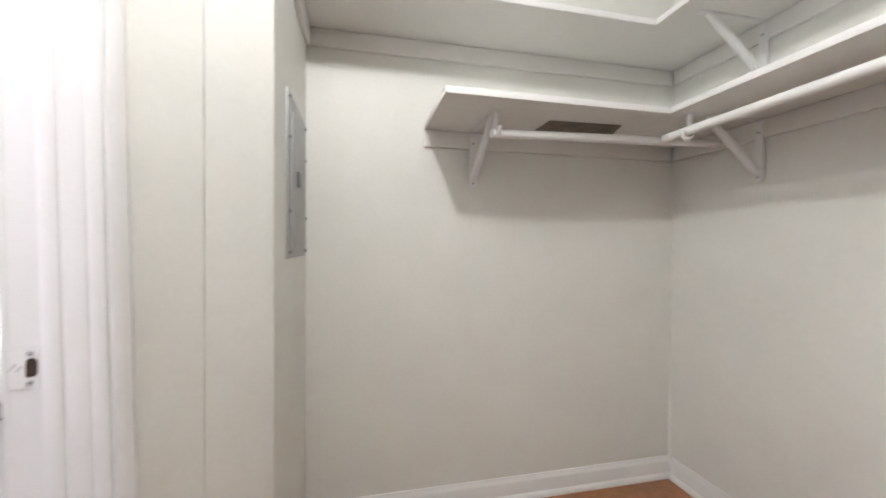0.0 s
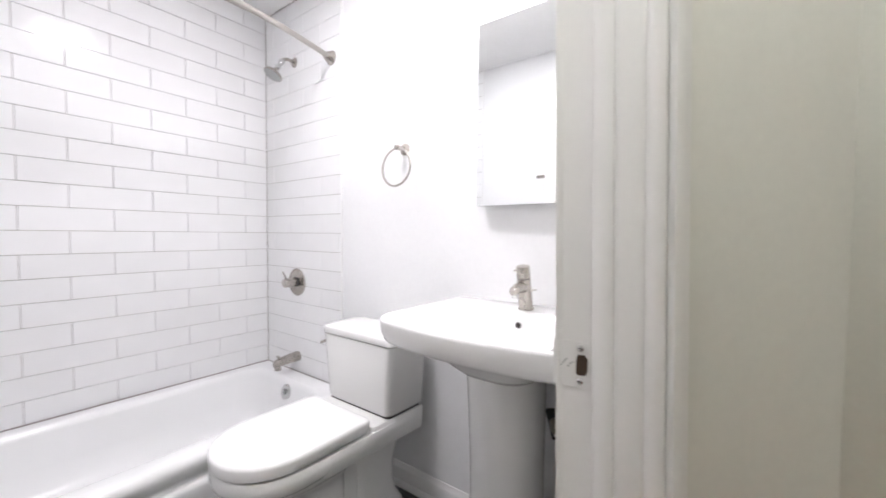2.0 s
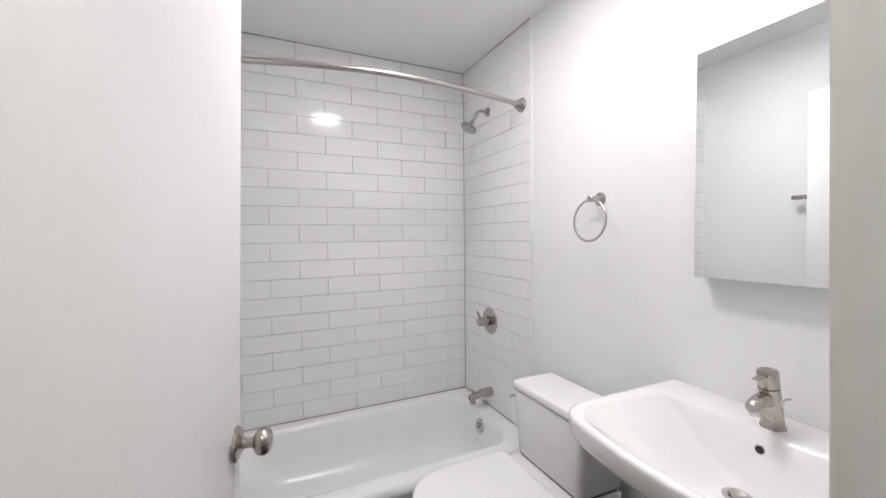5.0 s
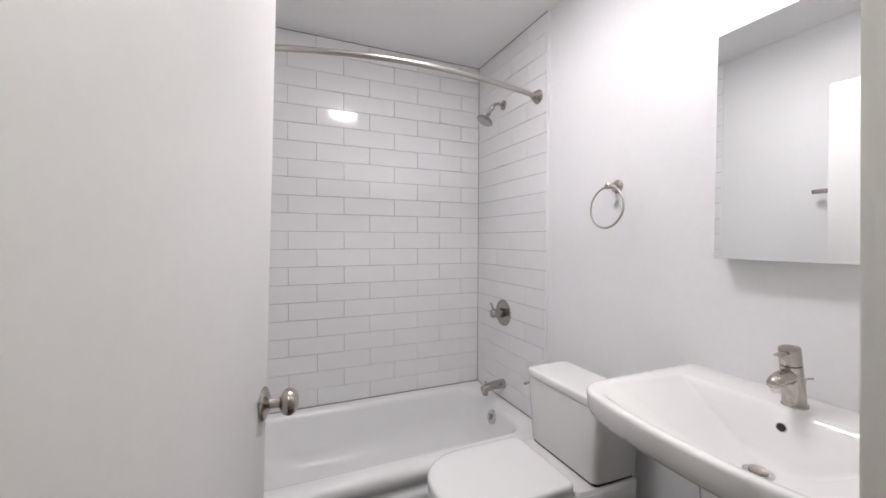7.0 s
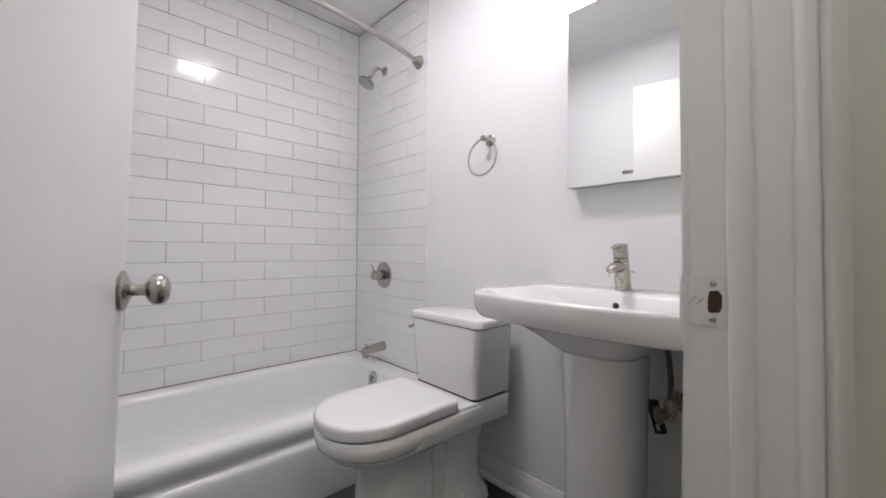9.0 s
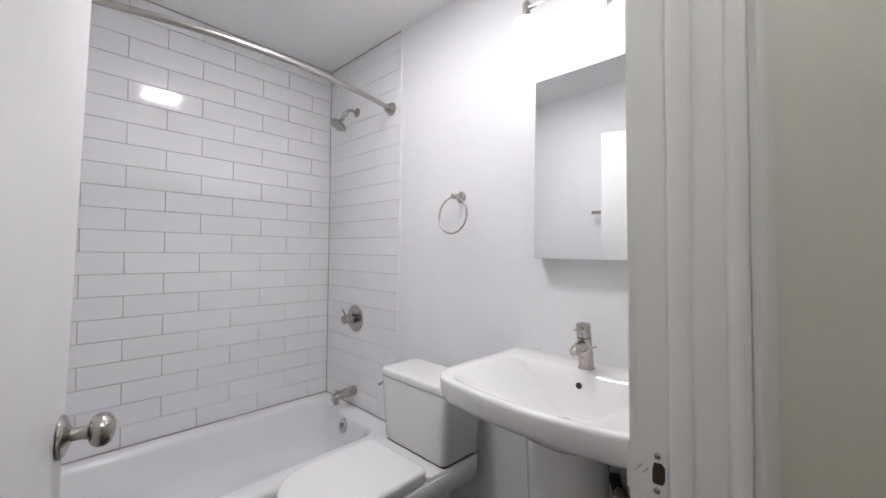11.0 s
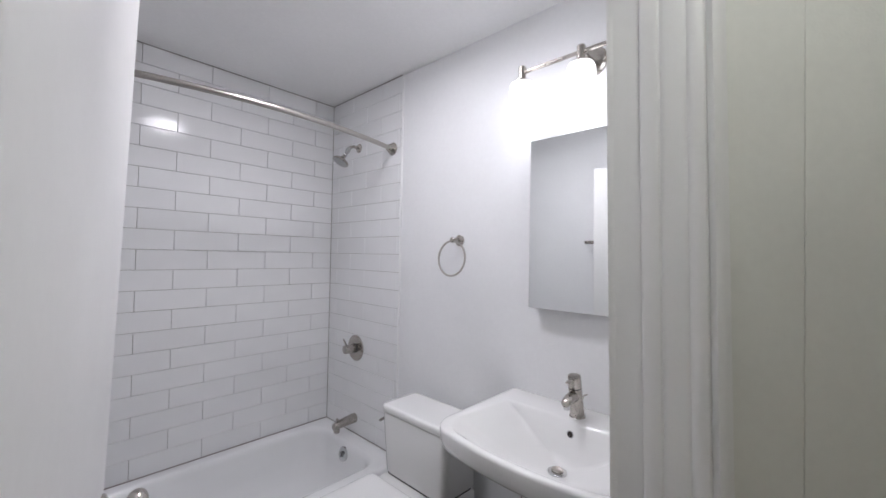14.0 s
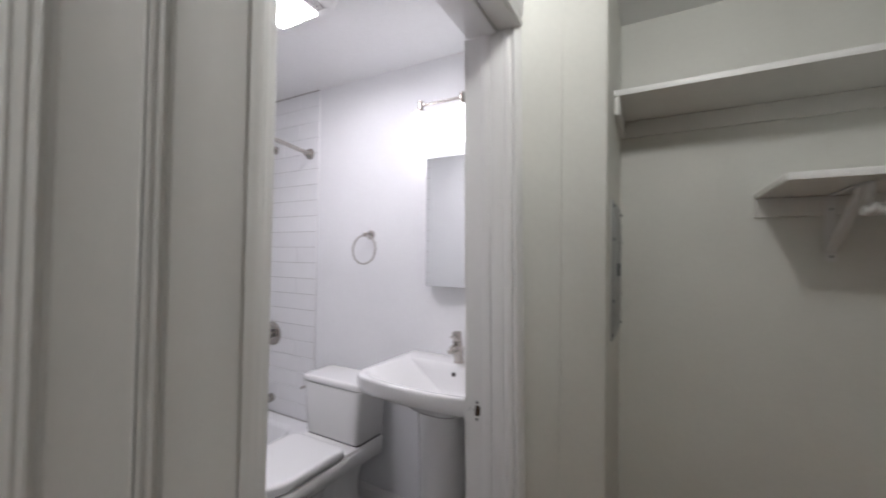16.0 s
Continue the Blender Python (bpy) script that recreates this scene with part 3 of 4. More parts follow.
    bm = loft([outline(cx, 0.209, 0.209, -0.0460, -0.265, 0.7187, 0.02, 0.030), outline(cx, 0.211, 0.211, -0.0440, -0.267, 0.7205, 0.02, 0.030), outline(cx, 0.211, 0.211, -0.0440, -0.267, 0.744, 0.02, 0.030), outline(cx, 0.207, 0.207, -0.0480, -0.263, 0.7495, 0.02, 0.030), outline(cx, 0.19, 0.19, -0.0560, -0.248, 0.751, 0.02, 0.03)])
    # thin black strip along the seam between tank and deck
    part("gasket", loft([outline(cx, 0.1855, 0.180, -0.0540, -0.246, z, 0.02, 0.018) for z in (0.4306, 0.4364)]), M_BLACK, tank, "black strip between tank and deck")
    part("tank_lid", bm, M_PORC, tank, angle=50)
    lev = part("flush_lever", turned([(0.010, 0.0), (0.010, 0.010), (0.006, 0.012)], pose(cx - 0.2005, -0.20, 0.675) @ pose(0, 0, 0, 0, -90, 0), 18), M_NICKEL, tank, "small brushed nickel flush lever")
    part("lever_arm", tube([(cx - 0.212, -0.20, 0.675), (cx - 0.216, -0.225, 0.673), (cx - 0.216, -0.265, 0.668)], 0.006, 10), M_NICKEL, lev)
    return t


toilet()


# ---- sink ----
def sink():
    s = thing("pedestal_sink", "white porcelain pedestal sink with a bowed front", "sink")
    cx = 1.805
    O = outline
    rings = [O(cx, 0.030, 0.040, -0.19, -0.28, 0.762, 0.02, 0.03), O(cx, 0.060, 0.070, -0.172, -0.315, 0.768, 0.025, 0.05, 0.01), O(cx, 0.100, 0.118, -0.160, -0.36, 0.786, 0.022, 0.08, 0.015),
             O(cx, 0.148, 0.180, -0.150, -0.398, 0.820, 0.018, 0.09, 0.02), O(cx, 0.204, 0.240, -0.141, -0.430, 0.858, 0.016, 0.09, 0.03), O(cx, 0.243, 0.277, -0.135, -0.450, 0.882, 0.014, 0.09, 0.035), O(cx, 0.257, 0.290, -0.130, -0.458, 0.891, 0.014, 0.09, 0.04),
             O(cx, 0.263, 0.296, -0.124, -0.463, 0.8955, 0.016, 0.085, 0.041), O(cx, 0.270, 0.299, -0.112, -0.465, 0.8975, 0.018, 0.085, 0.042), O(cx, 0.311, 0.3145, 0.0, -0.4765, 0.8995, 0.012, 0.072, 0.045), O(cx, 0.3165, 0.3198, 0.005, -0.4815, 0.8985, 0.012, 0.07, 0.047), O(cx, 0.320, 0.323, 0.007, -0.4842, 0.895, 0.012, 0.07, 0.048), O(cx, 0.321, 0.324, 0.008, -0.485, 0.889, 0.012, 0.07, 0.048),
             O(cx, 0.320, 0.322, 0.008, -0.483, 0.855, 0.012, 0.07, 0.047), O(cx, 0.316, 0.316, 0.008, -0.477, 0.836, 0.012, 0.07, 0.044), O(cx, 0.312, 0.310, 0.008, -0.471, 0.826, 0.012, 0.07, 0.043), O(cx, 0.304, 0.300, 0.008, -0.461, 0.8215, 0.012, 0.07, 0.040), O(cx, 0.262, 0.242, 0.006, -0.425, 0.813, 0.012, 0.08, 0.035),
             O(cx, 0.240, 0.205, 0.004, -0.405, 0.800, 0.02, 0.08, 0.028), O(cx, 0.205, 0.165, 0.002, -0.385, 0.776, 0.02, 0.08, 0.018), O(cx, 0.168, 0.135, -0.01, -0.368, 0.752, 0.02, 0.08, 0.010), O(cx, 0.14, 0.116, -0.03, -0.352, 0.7345, 0.03, 0.08, 0.005)]
    basin = part("basin", loft(rings, (True, True)), M_PORC, s, angle=60)
    ped = [O(cx, 0.10, 0.113, -0.10, -0.347, 0.7348, 0.05, 0.10, 0.0), O(cx, 0.098, 0.110, -0.10, -0.340, 0.62, 0.05, 0.10), O(cx, 0.096, 0.106, -0.10, -0.330, 0.45, 0.05, 0.095), O(cx, 0.096, 0.106, -0.10, -0.328, 0.25, 0.05, 0.095),
           O(cx, 0.10, 0.112, -0.10, -0.335, 0.10, 0.05, 0.10), O(cx, 0.108, 0.120, -0.095, -0.345, 0.02, 0.05, 0.10), O(cx, 0.108, 0.120, -0.095, -0.345, FZ, 0.05, 0.10)]
    part("pedestal", loft(ped), M_PORC, s, angle=60)
    dr = part("drain", turned([(0.031, 0.0), (0.031, 0.003), (0.027, 0.005), (0.022, 0.005)], pose(cx, -0.235, 0.7622), 30), M_CHROME, basin, "chrome pop-up drain")
    part("stopper", turned([(0.019, 0.004), (0.019, 0.009), (0.016, 0.012), (0.004, 0.013)], pose(cx, -0.235, 0.7622), 26), M_NICKEL, dr)
    m = pose(cx, -0.1405, 0.853) @ pose(0, 0, 0, 80, 0, 0)
    ov = part("overflow_ring", turned([(0.0125, -0.004), (0.0125, 0.002), (0.010, 0.003)], m, 24), M_CHROME, basin)
    part("overflow_hole", turned([(0.0095, 0.0025), (0.0095, 0.0034)], m, 24), M_DARK, ov, "dark overflow hole")
    return s


sink()


def faucet():
    f = thing("faucet", "brushed nickel single-lever faucet on the sink", "faucet")
    x, y, z = 1.805, -0.085, 0.8988
    lean = pose(x, y, z) @ pose(0, 0, 0, 12.0, 0, 0) @ Matrix.Diagonal((1.0, 0.98, 1.10, 1))
    body = part("body", turned([(0.027, -0.004), (0.027, 0.003), (0.0245, 0.006), (0.0235, 0.06), (0.0225, 0.098)], lean, 36), M_NICKEL, f)
    part("joint_ring", turned([(0.0215, 0.098), (0.0215, 0.1005)], lean, 30), M_BLACK, body, "dark ring below the cap")
    cap = part("cap", turned([(0.0225, 0.1005), (0.0225, 0.134), (0.0215, 0.137), (0.006, 0.138)], lean, 36), M_NICKEL, f)
    rings = []
    for yy, zz, rx, rz in ((0.0, 0.131, 0.010, 0.0040), (-0.022, 0.132, 0.010, 0.0036), (-0.045, 0.135, 0.0085, 0.003), (-0.060, 0.138, 0.0065, 0.0026)):
        rings.append([tuple(lean @ Vector((rx * math.cos(2 * math.pi * i / 16), yy, zz + rz * math.sin(2 * math.pi * i / 16)))) for i in range(16)])
    part("lever", loft(rings), M_NICKEL, cap, angle=60)
    rings = []
    for yy, zz, rx, rz in ((0.0, 0.070, 0.018, 0.021), (-0.030, 0.078, 0.0175, 0.0175), (-0.052, 0.0815, 0.0172, 0.0145), (-0.070, 0.081, 0.0165, 0.012), (-0.083, 0.0785, 0.0145, 0.0095), (-0.089, 0.076, 0.010, 0.005)):
        rings.append([tuple(lean @ Vector((rx * math.cos(2 * math.pi * i / 24), yy, zz + rz * math.sin(2 * math.pi * i / 24)))) for i in range(24)])
    sp = part("spout", loft(rings), M_NICKEL, f, angle=60)
    part("aerator", turned([(0.011, 0.059), (0.0115, 0.074)], lean @ pose(0, -0.074, 0), 20), M_CHROME, sp)
    part("lift_rod", tube([(x, y + 0.030, z - 0.002), (x, y + 0.037, z + 0.030), (x, y + 0.046, z + 0.054), (x + 0.001, y + 0.051, z + 0.059), (x + 0.003, y + 0.076, z + 0.056)], 0.0025, 10), M_NICKEL, f)


faucet()


def pipework():
    p = thing("supply_valve", "brass supply stop valve with a hose under the sink", "valve")
    x, z = 1.943, 0.556
    part("escutcheon", turned([(0.030, -0.001), (0.030, 0.004), (0.012, 0.010)], on_wall(x, 0.009, z), 24), M_CHROME, p)
    part("stub", tube([(x, 0.008, z), (x, -0.085, z)], 0.010, 14), M_BRASS, p)
    part("body", turned([(0.014, -0.030), (0.017, -0.016), (0.017, 0.016), (0.012, 0.030)], pose(x, -0.085, z), 20), M_BRASS, p)
    part("handle", turned([(0.008, 0.0), (0.008, 0.014), (0.022, 0.016), (0.026, 0.026), (0.018, 0.034)], pose(x - 0.002, -0.100, z - 0.014) @ pose(0, 0, 0, 90, 0, -50), 16), M_BRASS, p)
    part("hose", tube([(x, -0.085, z + 0.025), (x + 0.001, -0.086, z + 0.09), (x - 0.004, -0.090, z + 0.16), (x - 0.012, -0.095, z + 0.21)], 0.0072, 12), M_PANEL_DARK, p, "braided dark grey hose")
    bm = box(-0.017, 0.017, -0.010, 0.010, -0.052, 0.052, 0.004)
    bmesh.ops.transform(bm, verts=bm.verts, matrix=pose(1.880, -0.002, 0.492, 0, -16, 0))
    fit_ob = part("wall_fitting", bm, M_BLACK, p, "black plastic fitting")
    bm = box(-0.006, 0.006, -0.0125, -0.0102, -0.040, -0.020, 0.001)
    bmesh.ops.transform(bm, verts=bm.verts, matrix=pose(1.880, -0.002, 0.492, 0, -16, 0))
    part("fitting_label", bm, M_EDGE, fit_ob, "small pale tag")


pipework()


def access_panel():
    a = thing("access_panel", "flush white access panel low on the wall behind the sink", "access panel")
    part("panel", box(1.899, 2.085, 0.0060, 0.0088, 0.12, 0.363, 0.0008, 1), M_BATH, a)
    part("panel_frame", box(1.876, 2.108, 0.0074, 0.0089, 0.098, 0.402, 0.0003, 1), M_TRIM, a)


access_panel()


# ---- mirror cabinet, light and towel ring ----
def cabinet():
    c = thing("mirror_cabinet", "frameless mirrored medicine cabinet over the sink", "mirror cabinet")
    x0, x1, z0, z1, yf = 1.584, 2.010, 1.256, 1.921, -0.052
    part("body", box(x0 + 0.003, x1 - 0.003, yf + 0.020, 0.0088, z0 + 0.003, z1 - 0.003), M_PANEL, c)
    part("side_mirror", box(x0, x0 + 0.0025, yf + 0.020, 0.0085, z0, z1), M_MIRROR, c, "mirror-clad side")
    part("side_mirror", box(x1 - 0.0025, x1, yf + 0.020, 0.0085, z0, z1), M_MIRROR, c, "mirror-clad side")
    door = part("door", box(x0, x1, yf + 0.009, yf + 0.0185, z0, z1, 0.001, 1), M_PANEL, c)
    part("mirror", box(x0, x1, yf, yf + 0.0088, z0, z1, 0.0008, 1), M_MIRROR, door, "plain silvered mirror glass", smooth=False)


cabinet()


def vanity_light():
    v = thing("vanity_light", "brushed nickel wall light with three lit opal glass shades", "wall light")
    z, y = 2.192, -0.092
    part("backplate", turned([(0.058, -0.001), (0.058, 0.010), (0.050, 0.018), (0.02, 0.022)], on_wall(1.805, 0.009, z), 40), M_NICKEL, v)
    part("stem", tube([(1.805, 0.0, z), (1.805, y, z)], 0.011, 14), M_NICKEL, v)
    part("bar", tube([(1.555, y, z), (2.055, y, z)], 0.0075, 14), M_NICKEL, v)
    for x in (1.565, 1.805, 2.045):
        cup = part("socket_cup", turned([(0.012, 0.024), (0.015, 0.020), (0.015, -0.030), (0.030, -0.036), (0.030, -0.040)], pose(x, y, z), 28), M_NICKEL, v)
        prof = [(0.030, -0.0405), (0.042, -0.046), (0.048, -0.058), (0.050, -0.075), (0.050, -0.203), (0.0475, -0.206), (0.046, -0.203)]
        shade = part("shade", turned(prof, pose(x, y, z), 32), M_SHADE, cup, "lit white opal glass shade")
        part("bulb", turned([(0.044, -0.2035), (0.040, -0.207), (0.025, -0.210), (0.004, -0.211)], pose(x, y, z), 28), M_BULB, shade, "bright bulb in the open shade")


vanity_light()


def towel_ring():
    t = thing("towel_ring", "empty brushed nickel towel ring on the wall", "towel ring")
    x, z = 1.168, 1.530
    part("rose", turned([(0.027, 0.0), (0.027, 0.005), (0.020, 0.009), (0.011, 0.012), (0.010, 0.045), (0.013, 0.048), (0.013, 0.060), (0.009, 0.063)], on_wall(x, 0.0089, z), 32), M_NICKEL, t)
    R = 0.083
    pts = [(x + R * math.sin(2 * math.pi * i / 56), -0.046 - 0.006 * (1 - math.cos(2 * math.pi * i / 56)), z - R - 0.004 + R * math.cos(2 * math.pi * i / 56)) for i in range(56)]
    part("ring", tube(pts, 0.0046, 14, closed=True), M_ROD, t)


towel_ring()


def robe_hook():
    h = thing("robe_hook", "brushed nickel robe hook on the wall behind the door", "robe hook")
    m = pose(1.300, -1.535, 1.574) @ pose(0, 0, 0, -90, 0, 0)
    part("rose", turned([(0.031, -0.001), (0.031, 0.007), (0.014, 0.012), (0.013, 0.05)], m, 28), M_NICKEL, h)
    part("peg", tube([(1.222, -1.480, 1.574), (1.335, -1.480, 1.574)], 0.0125, 14), M_NICKEL, h)


robe_hook()


def ceiling_light():
    c = thing("ceiling_light", "white ceiling fan unit with lit square lens and slots", "ceiling light")
    x0, x1, y0, y1 = 1.145, 1.362, -0.828, -0.612
    z0 = TOP - 0.048
    f, g = 0.018, 0.085

    def ring(x_0, x_1, y_0, y_1, r, z):
        pts = []
        for cx, cy, a in ((x_1 - r, y_1 - r, 0), (x_0 + r, y_1 - r, 90), (x_0 + r, y_0 + r, 180), (x_1 - r, y_0 + r, 270)):
            pts += [(cx + r * math.cos(radians(a + 15 * i)), cy + r * math.sin(radians(a + 15 * i)), z) for i in range(7)]
        return pts
    o = (x0 - f, x1 + g, y0 - f, y1 + f)
    rings = [ring(o[0] - 0.016, o[1] + 0.016, o[2] - 0.016, o[3] + 0.016, 0.03, TOP + 0.001), ring(o[0] - 0.012, o[1] + 0.012, o[2] - 0.012, o[3] + 0.012, 0.03, TOP - 0.018), ring(o[0], o[1], o[2], o[3], 0.025, z0 + 0.010), ring(o[0] + 0.006, o[1] - 0.006, o[2] + 0.006, o[3] - 0.006, 0.02, z0 + 0.007)]
    part("housing", loft(rings), M_TRIM, c, angle=60)
    part("lens", loft([ring(x0, x1, y0, y1, 0.010, z0 + 0.0072), ring(x0, x1, y0, y1, 0.010, z0 + 0.002), ring(x0 + 0.006, x1 - 0.006, y0 + 0.006, y1 - 0.006, 0.008, z0)]), M_DIFF, c, "glowing white lens")
    for i in range(6):
        x = x1 + 0.014 + i * 0.0095
        part("grille_slot", box(x, x + 0.0035, y0 + 0.012, y1 - 0.012, z0 + 0.0062, z0 + 0.0069), M_DARK, c)


ceiling_light()


# ---- baseboards ----
def board(name, pts, inward, mat, label, base=0.0):
    """A moulded baseboard along a straight line; inward: the way its face looks."""
    prof = [(0, 0), (0.026, 0), (0.026, 0.012), (0.020, 0.022), (0.014, 0.026), (0.014, 0.078), (0.011, 0.086), (0.006, 0.095), (0.004, 0.104), (0, 0.104)]
    (xa, ya), (xb, yb) = pts
    ix, iy = inward
    bm = loft([[(x + ix * a, y + iy * a, z + base) for a, z in prof] for x, y in ((xa, ya), (xb, yb))])
    tagged(part(name, bm, mat), label, "baseboard", kind="structure")


board("baseboard", ((0.806, 0.0088), (XB - 0.001, 0.0088)), (0, -1), M_TRIM, "white moulded baseboard with a shoe strip", FZ)
board("baseboard", ((2.496, 0.1498), (4.239, 0.1498)), (0, -0.9), M_TRIM, "white moulded closet baseboard")
board("baseboard", ((4.2398, 0.122), (4.2398, -2.89)), (-0.9, 0), M_TRIM, "white moulded closet baseboard")
board("baseboard", ((2.4952, -0.445), (2.4952, 0.122)), (0.7, 0), M_TRIM, "white moulded closet baseboard")


# ---- electrical panel ----
def electric_panel():
    e = thing("electrical_panel", "grey steel electrical panel with a closed door, set in the wall", "electrical panel")
    x, y0, y1, z0, z1 = 2.495, -0.288, 0.085, 1.118, 1.620
    part("trim_plate", box(x - 0.004, x + 0.007, y0, y1, z0, z1, 0.0025), M_PANEL, e)
    d = part("door", box(x + 0.0072, x + 0.012, y0 + 0.05, y1 - 0.04, z0 + 0.035, z1 - 0.06, 0.002), M_PANEL, e)
    part("latch", box(x + 0.012, x + 0.022, -0.175, -0.140, 1.345, 1.395, 0.003), M_PANEL_DARK, d, "dark latch")
    for z in (z0 + 0.02, z1 - 0.02, 1.26, 1.48):
        for y in (y0 + 0.016, y1 - 0.014):
            part("screw", turned([(0.006, 0.0), (0.006, 0.004), (0.003, 0.006)], pose(x + 0.0068, y, z) @ pose(0, 0, 0, 0, 90, 0), 12), M_PANEL_DARK, e)


electric_panel()


# ---- closet shelves ----
BX, BY = 4.24, 0.15


def shelf(name, outline_pts, z, thick, label):
    s = thing(name, label, "shelf")
    part("board", prism(outline_pts, z, z + thick), M_SHELF, s, smooth=False)
    return s


ZL, ZU = 1.653, 2.027
low = shelf("shelf", [(2.975, BY), (2.975, -0.270), (3.830, -0.270), (3.830, -1.60), (BX, -1.60), (BX, BY)], ZL, 0.020, "off-white painted corner closet shelf with a dark cut-out")
up = shelf("shelf", [(2.495, BY), (2.495, -0.185), (3.84, -0.185), (3.84, -1.60), (BX, -1.60), (BX, BY)], ZU, 0.020, "off-white painted upper closet shelf running round the corner")
for s, z, x0 in ((low, ZL, 2.975), (up, ZU, 2.495)):
    part("cleat", box(x0, BX - 0.0205, BY - 0.018, BY - 0.0005, z - 0.072, z - 0.0005, 0.003), M_SHELF, s)
    part("cleat", box(BX - 0.018, BX - 0.0005, -1.60, BY - 0.0185, z - 0.072, z - 0.0005, 0.003), M_SHELF, s)
part("front_edge", box(2.975, 3.830, -0.274, -0.2702, ZL - 0.001, ZL + 0.0215, 0.001), M_TRIM, low, "white front edge")
part("front_edge", box(3.826, 3.8298, -1.60, -0.2745, ZL - 0.001, ZL + 0.0215, 0.001), M_TRIM, low, "white front edge")
part("front_edge", box(2.495, 3.84, -0.189, -0.1852, ZU - 0.001, ZU + 0.0215, 0.001), M_TRIM, up, "white front edge")
part("front_edge", box(3.836, 3.8398, -1.60, -0.1895, ZU - 0.001, ZU + 0.0215, 0.001), M_TRIM, up, "white front edge")
part("cut_out", prism([(3.435, 0.035), (3.800, 0.030), (3.745, -0.112), (3.435, -0.098)], ZL - 0.0035, ZL - 0.0004), M_RAW, low, "brown cut-out in the shelf's underside", smooth=False)
part("cleat", box(2.4955, 2.513, -0.185, BY - 0.019, ZU - 0.072, ZU - 0.0005, 0.003), M_SHELF, up)


def bracket(m, hook=True, reach=0.0):
    """A pressed shelf bracket with a diagonal brace and a rod hook; its wall is x = 0 and it reaches along +x, its top at z = 0."""
    b = thing("shelf_bracket", "white steel shelf and rod bracket under the closet shelf", "bracket", group="closet shelf brackets", at=m)
    leg = [(-0.017, -0.002), (0.017, -0.002), (0.017, -0.226)] + [(0.017 * math.cos(radians(a)), -0.226 - 0.017 * math.sin(radians(a))) for a in range(15, 180, 15)] + [(-0.017, -0.226)]
    part("wall_leg", loft([[(x, y, z) for y, z in leg] for x in (0.0005, 0.0045)]), M_TRIM, b, smooth=False)
    part("top_leg", box(0.0050, 0.300 + reach, -0.012, 0.012, -0.0045, -0.001, 0.001), M_TRIM, b)
    for z in (-0.05, -0.222):
        part("screw", turned([(0.005, 0.0), (0.005, 0.002), (0.003, 0.003)], pose(0.0045, 0, z) @ pose(0, 0, 0, 0, 90, 0), 10), M_PANEL, b)
    # a pressed channel, wide at the wall and narrow at the shelf's front
    rings = []
    for x, z, w, h in ((0.0047, -0.205, 0.0135, 0.004), (0.022, -0.196, 0.0135, 0.009), (0.12, -0.116, 0.012, 0.011), (0.240, -0.019, 0.0105, 0.009), (0.262, -0.007, 0.0095, 0.003)):
        rings.append([(x - 0.6 * k * h, y * w, z + 0.75 * k * h) for y, k in ((-1, 1), (-1, -0.6), (-0.7, -1), (0.7, -1), (1, -0.6), (1, 1), (0.7, 1), (0.6, -0.4), (-0.6, -0.4), (-0.7, 1))])
    part("brace", loft(rings), M_TRIM, b, smooth=False)
    if not hook:
        return b
    pts = [(0.285 + reach, 0, -0.006), (0.286 + reach, 0, -0.04), (0.278 + reach, 0, -0.065)]
    pts += [(0.296 + reach + 0.024 * math.cos(radians(a)), 0, -0.070 + 0.024 * math.sin(radians(a))) for a in range(190, 371, 30)]
    part("rod_hook", tube(pts, 0.0085, 10), M_TRIM, b)
    return b


br = bracket(pose(3.19, BY - 0.0185, ZL - 0.0005, 0, 0, -90))
bracket(pose(BX - 0.0185, -0.290, ZL - 0.0005, 0, 0, 180), True, 0.04)
bracket(pose(BX - 0.0185, -0.300, ZU - 0.0005, 0, 0, 180), False)


def closet_rod(a, b, label):
    r = thing("closet_rod", label, "closet rod", group="closet rods")
    part("bar", tube([a, b], 0.0165, 18), M_TRIM, r)
    return r


RZ = ZL - 0.070
closet_rod((3.17, BY - 0.3145, RZ - 0.018), (BX - 0.02, BY - 0.3145, RZ + 0.008), "white painted closet rod below the shelf")
closet_rod((BX - 0.3545, -1.59, RZ + 0.003), (BX - 0.3545, BY - 0.3325, RZ + 0.003), "white painted closet rod below the side shelf")


# ---- tiles, planks ----
def piece(sx, sy, sz, bevel, mat, name):
    bm = box(-sx / 2, sx / 2, -sy / 2, sy / 2, -sz / 2, sz / 2)
    top = [e for e in bm.edges if all(v.co.z > 0 for v in e.verts)]
    bmesh.ops.bevel(bm, geom=top, offset=bevel, segments=1, affect="EDGES")
    return finish(bm, name, mat)


cache = {}


def lay(parent, name, mat, m, sx, sy, sz, bevel):
    key = (name, round(sx, 4), round(sy, 4))
    if key not in cache:
        cache[key] = piece(sx, sy, sz, bevel, mat, name)
    ob = new(name, cache[key])
    ob.parent = parent
    ob.matrix_world = m
    return ob


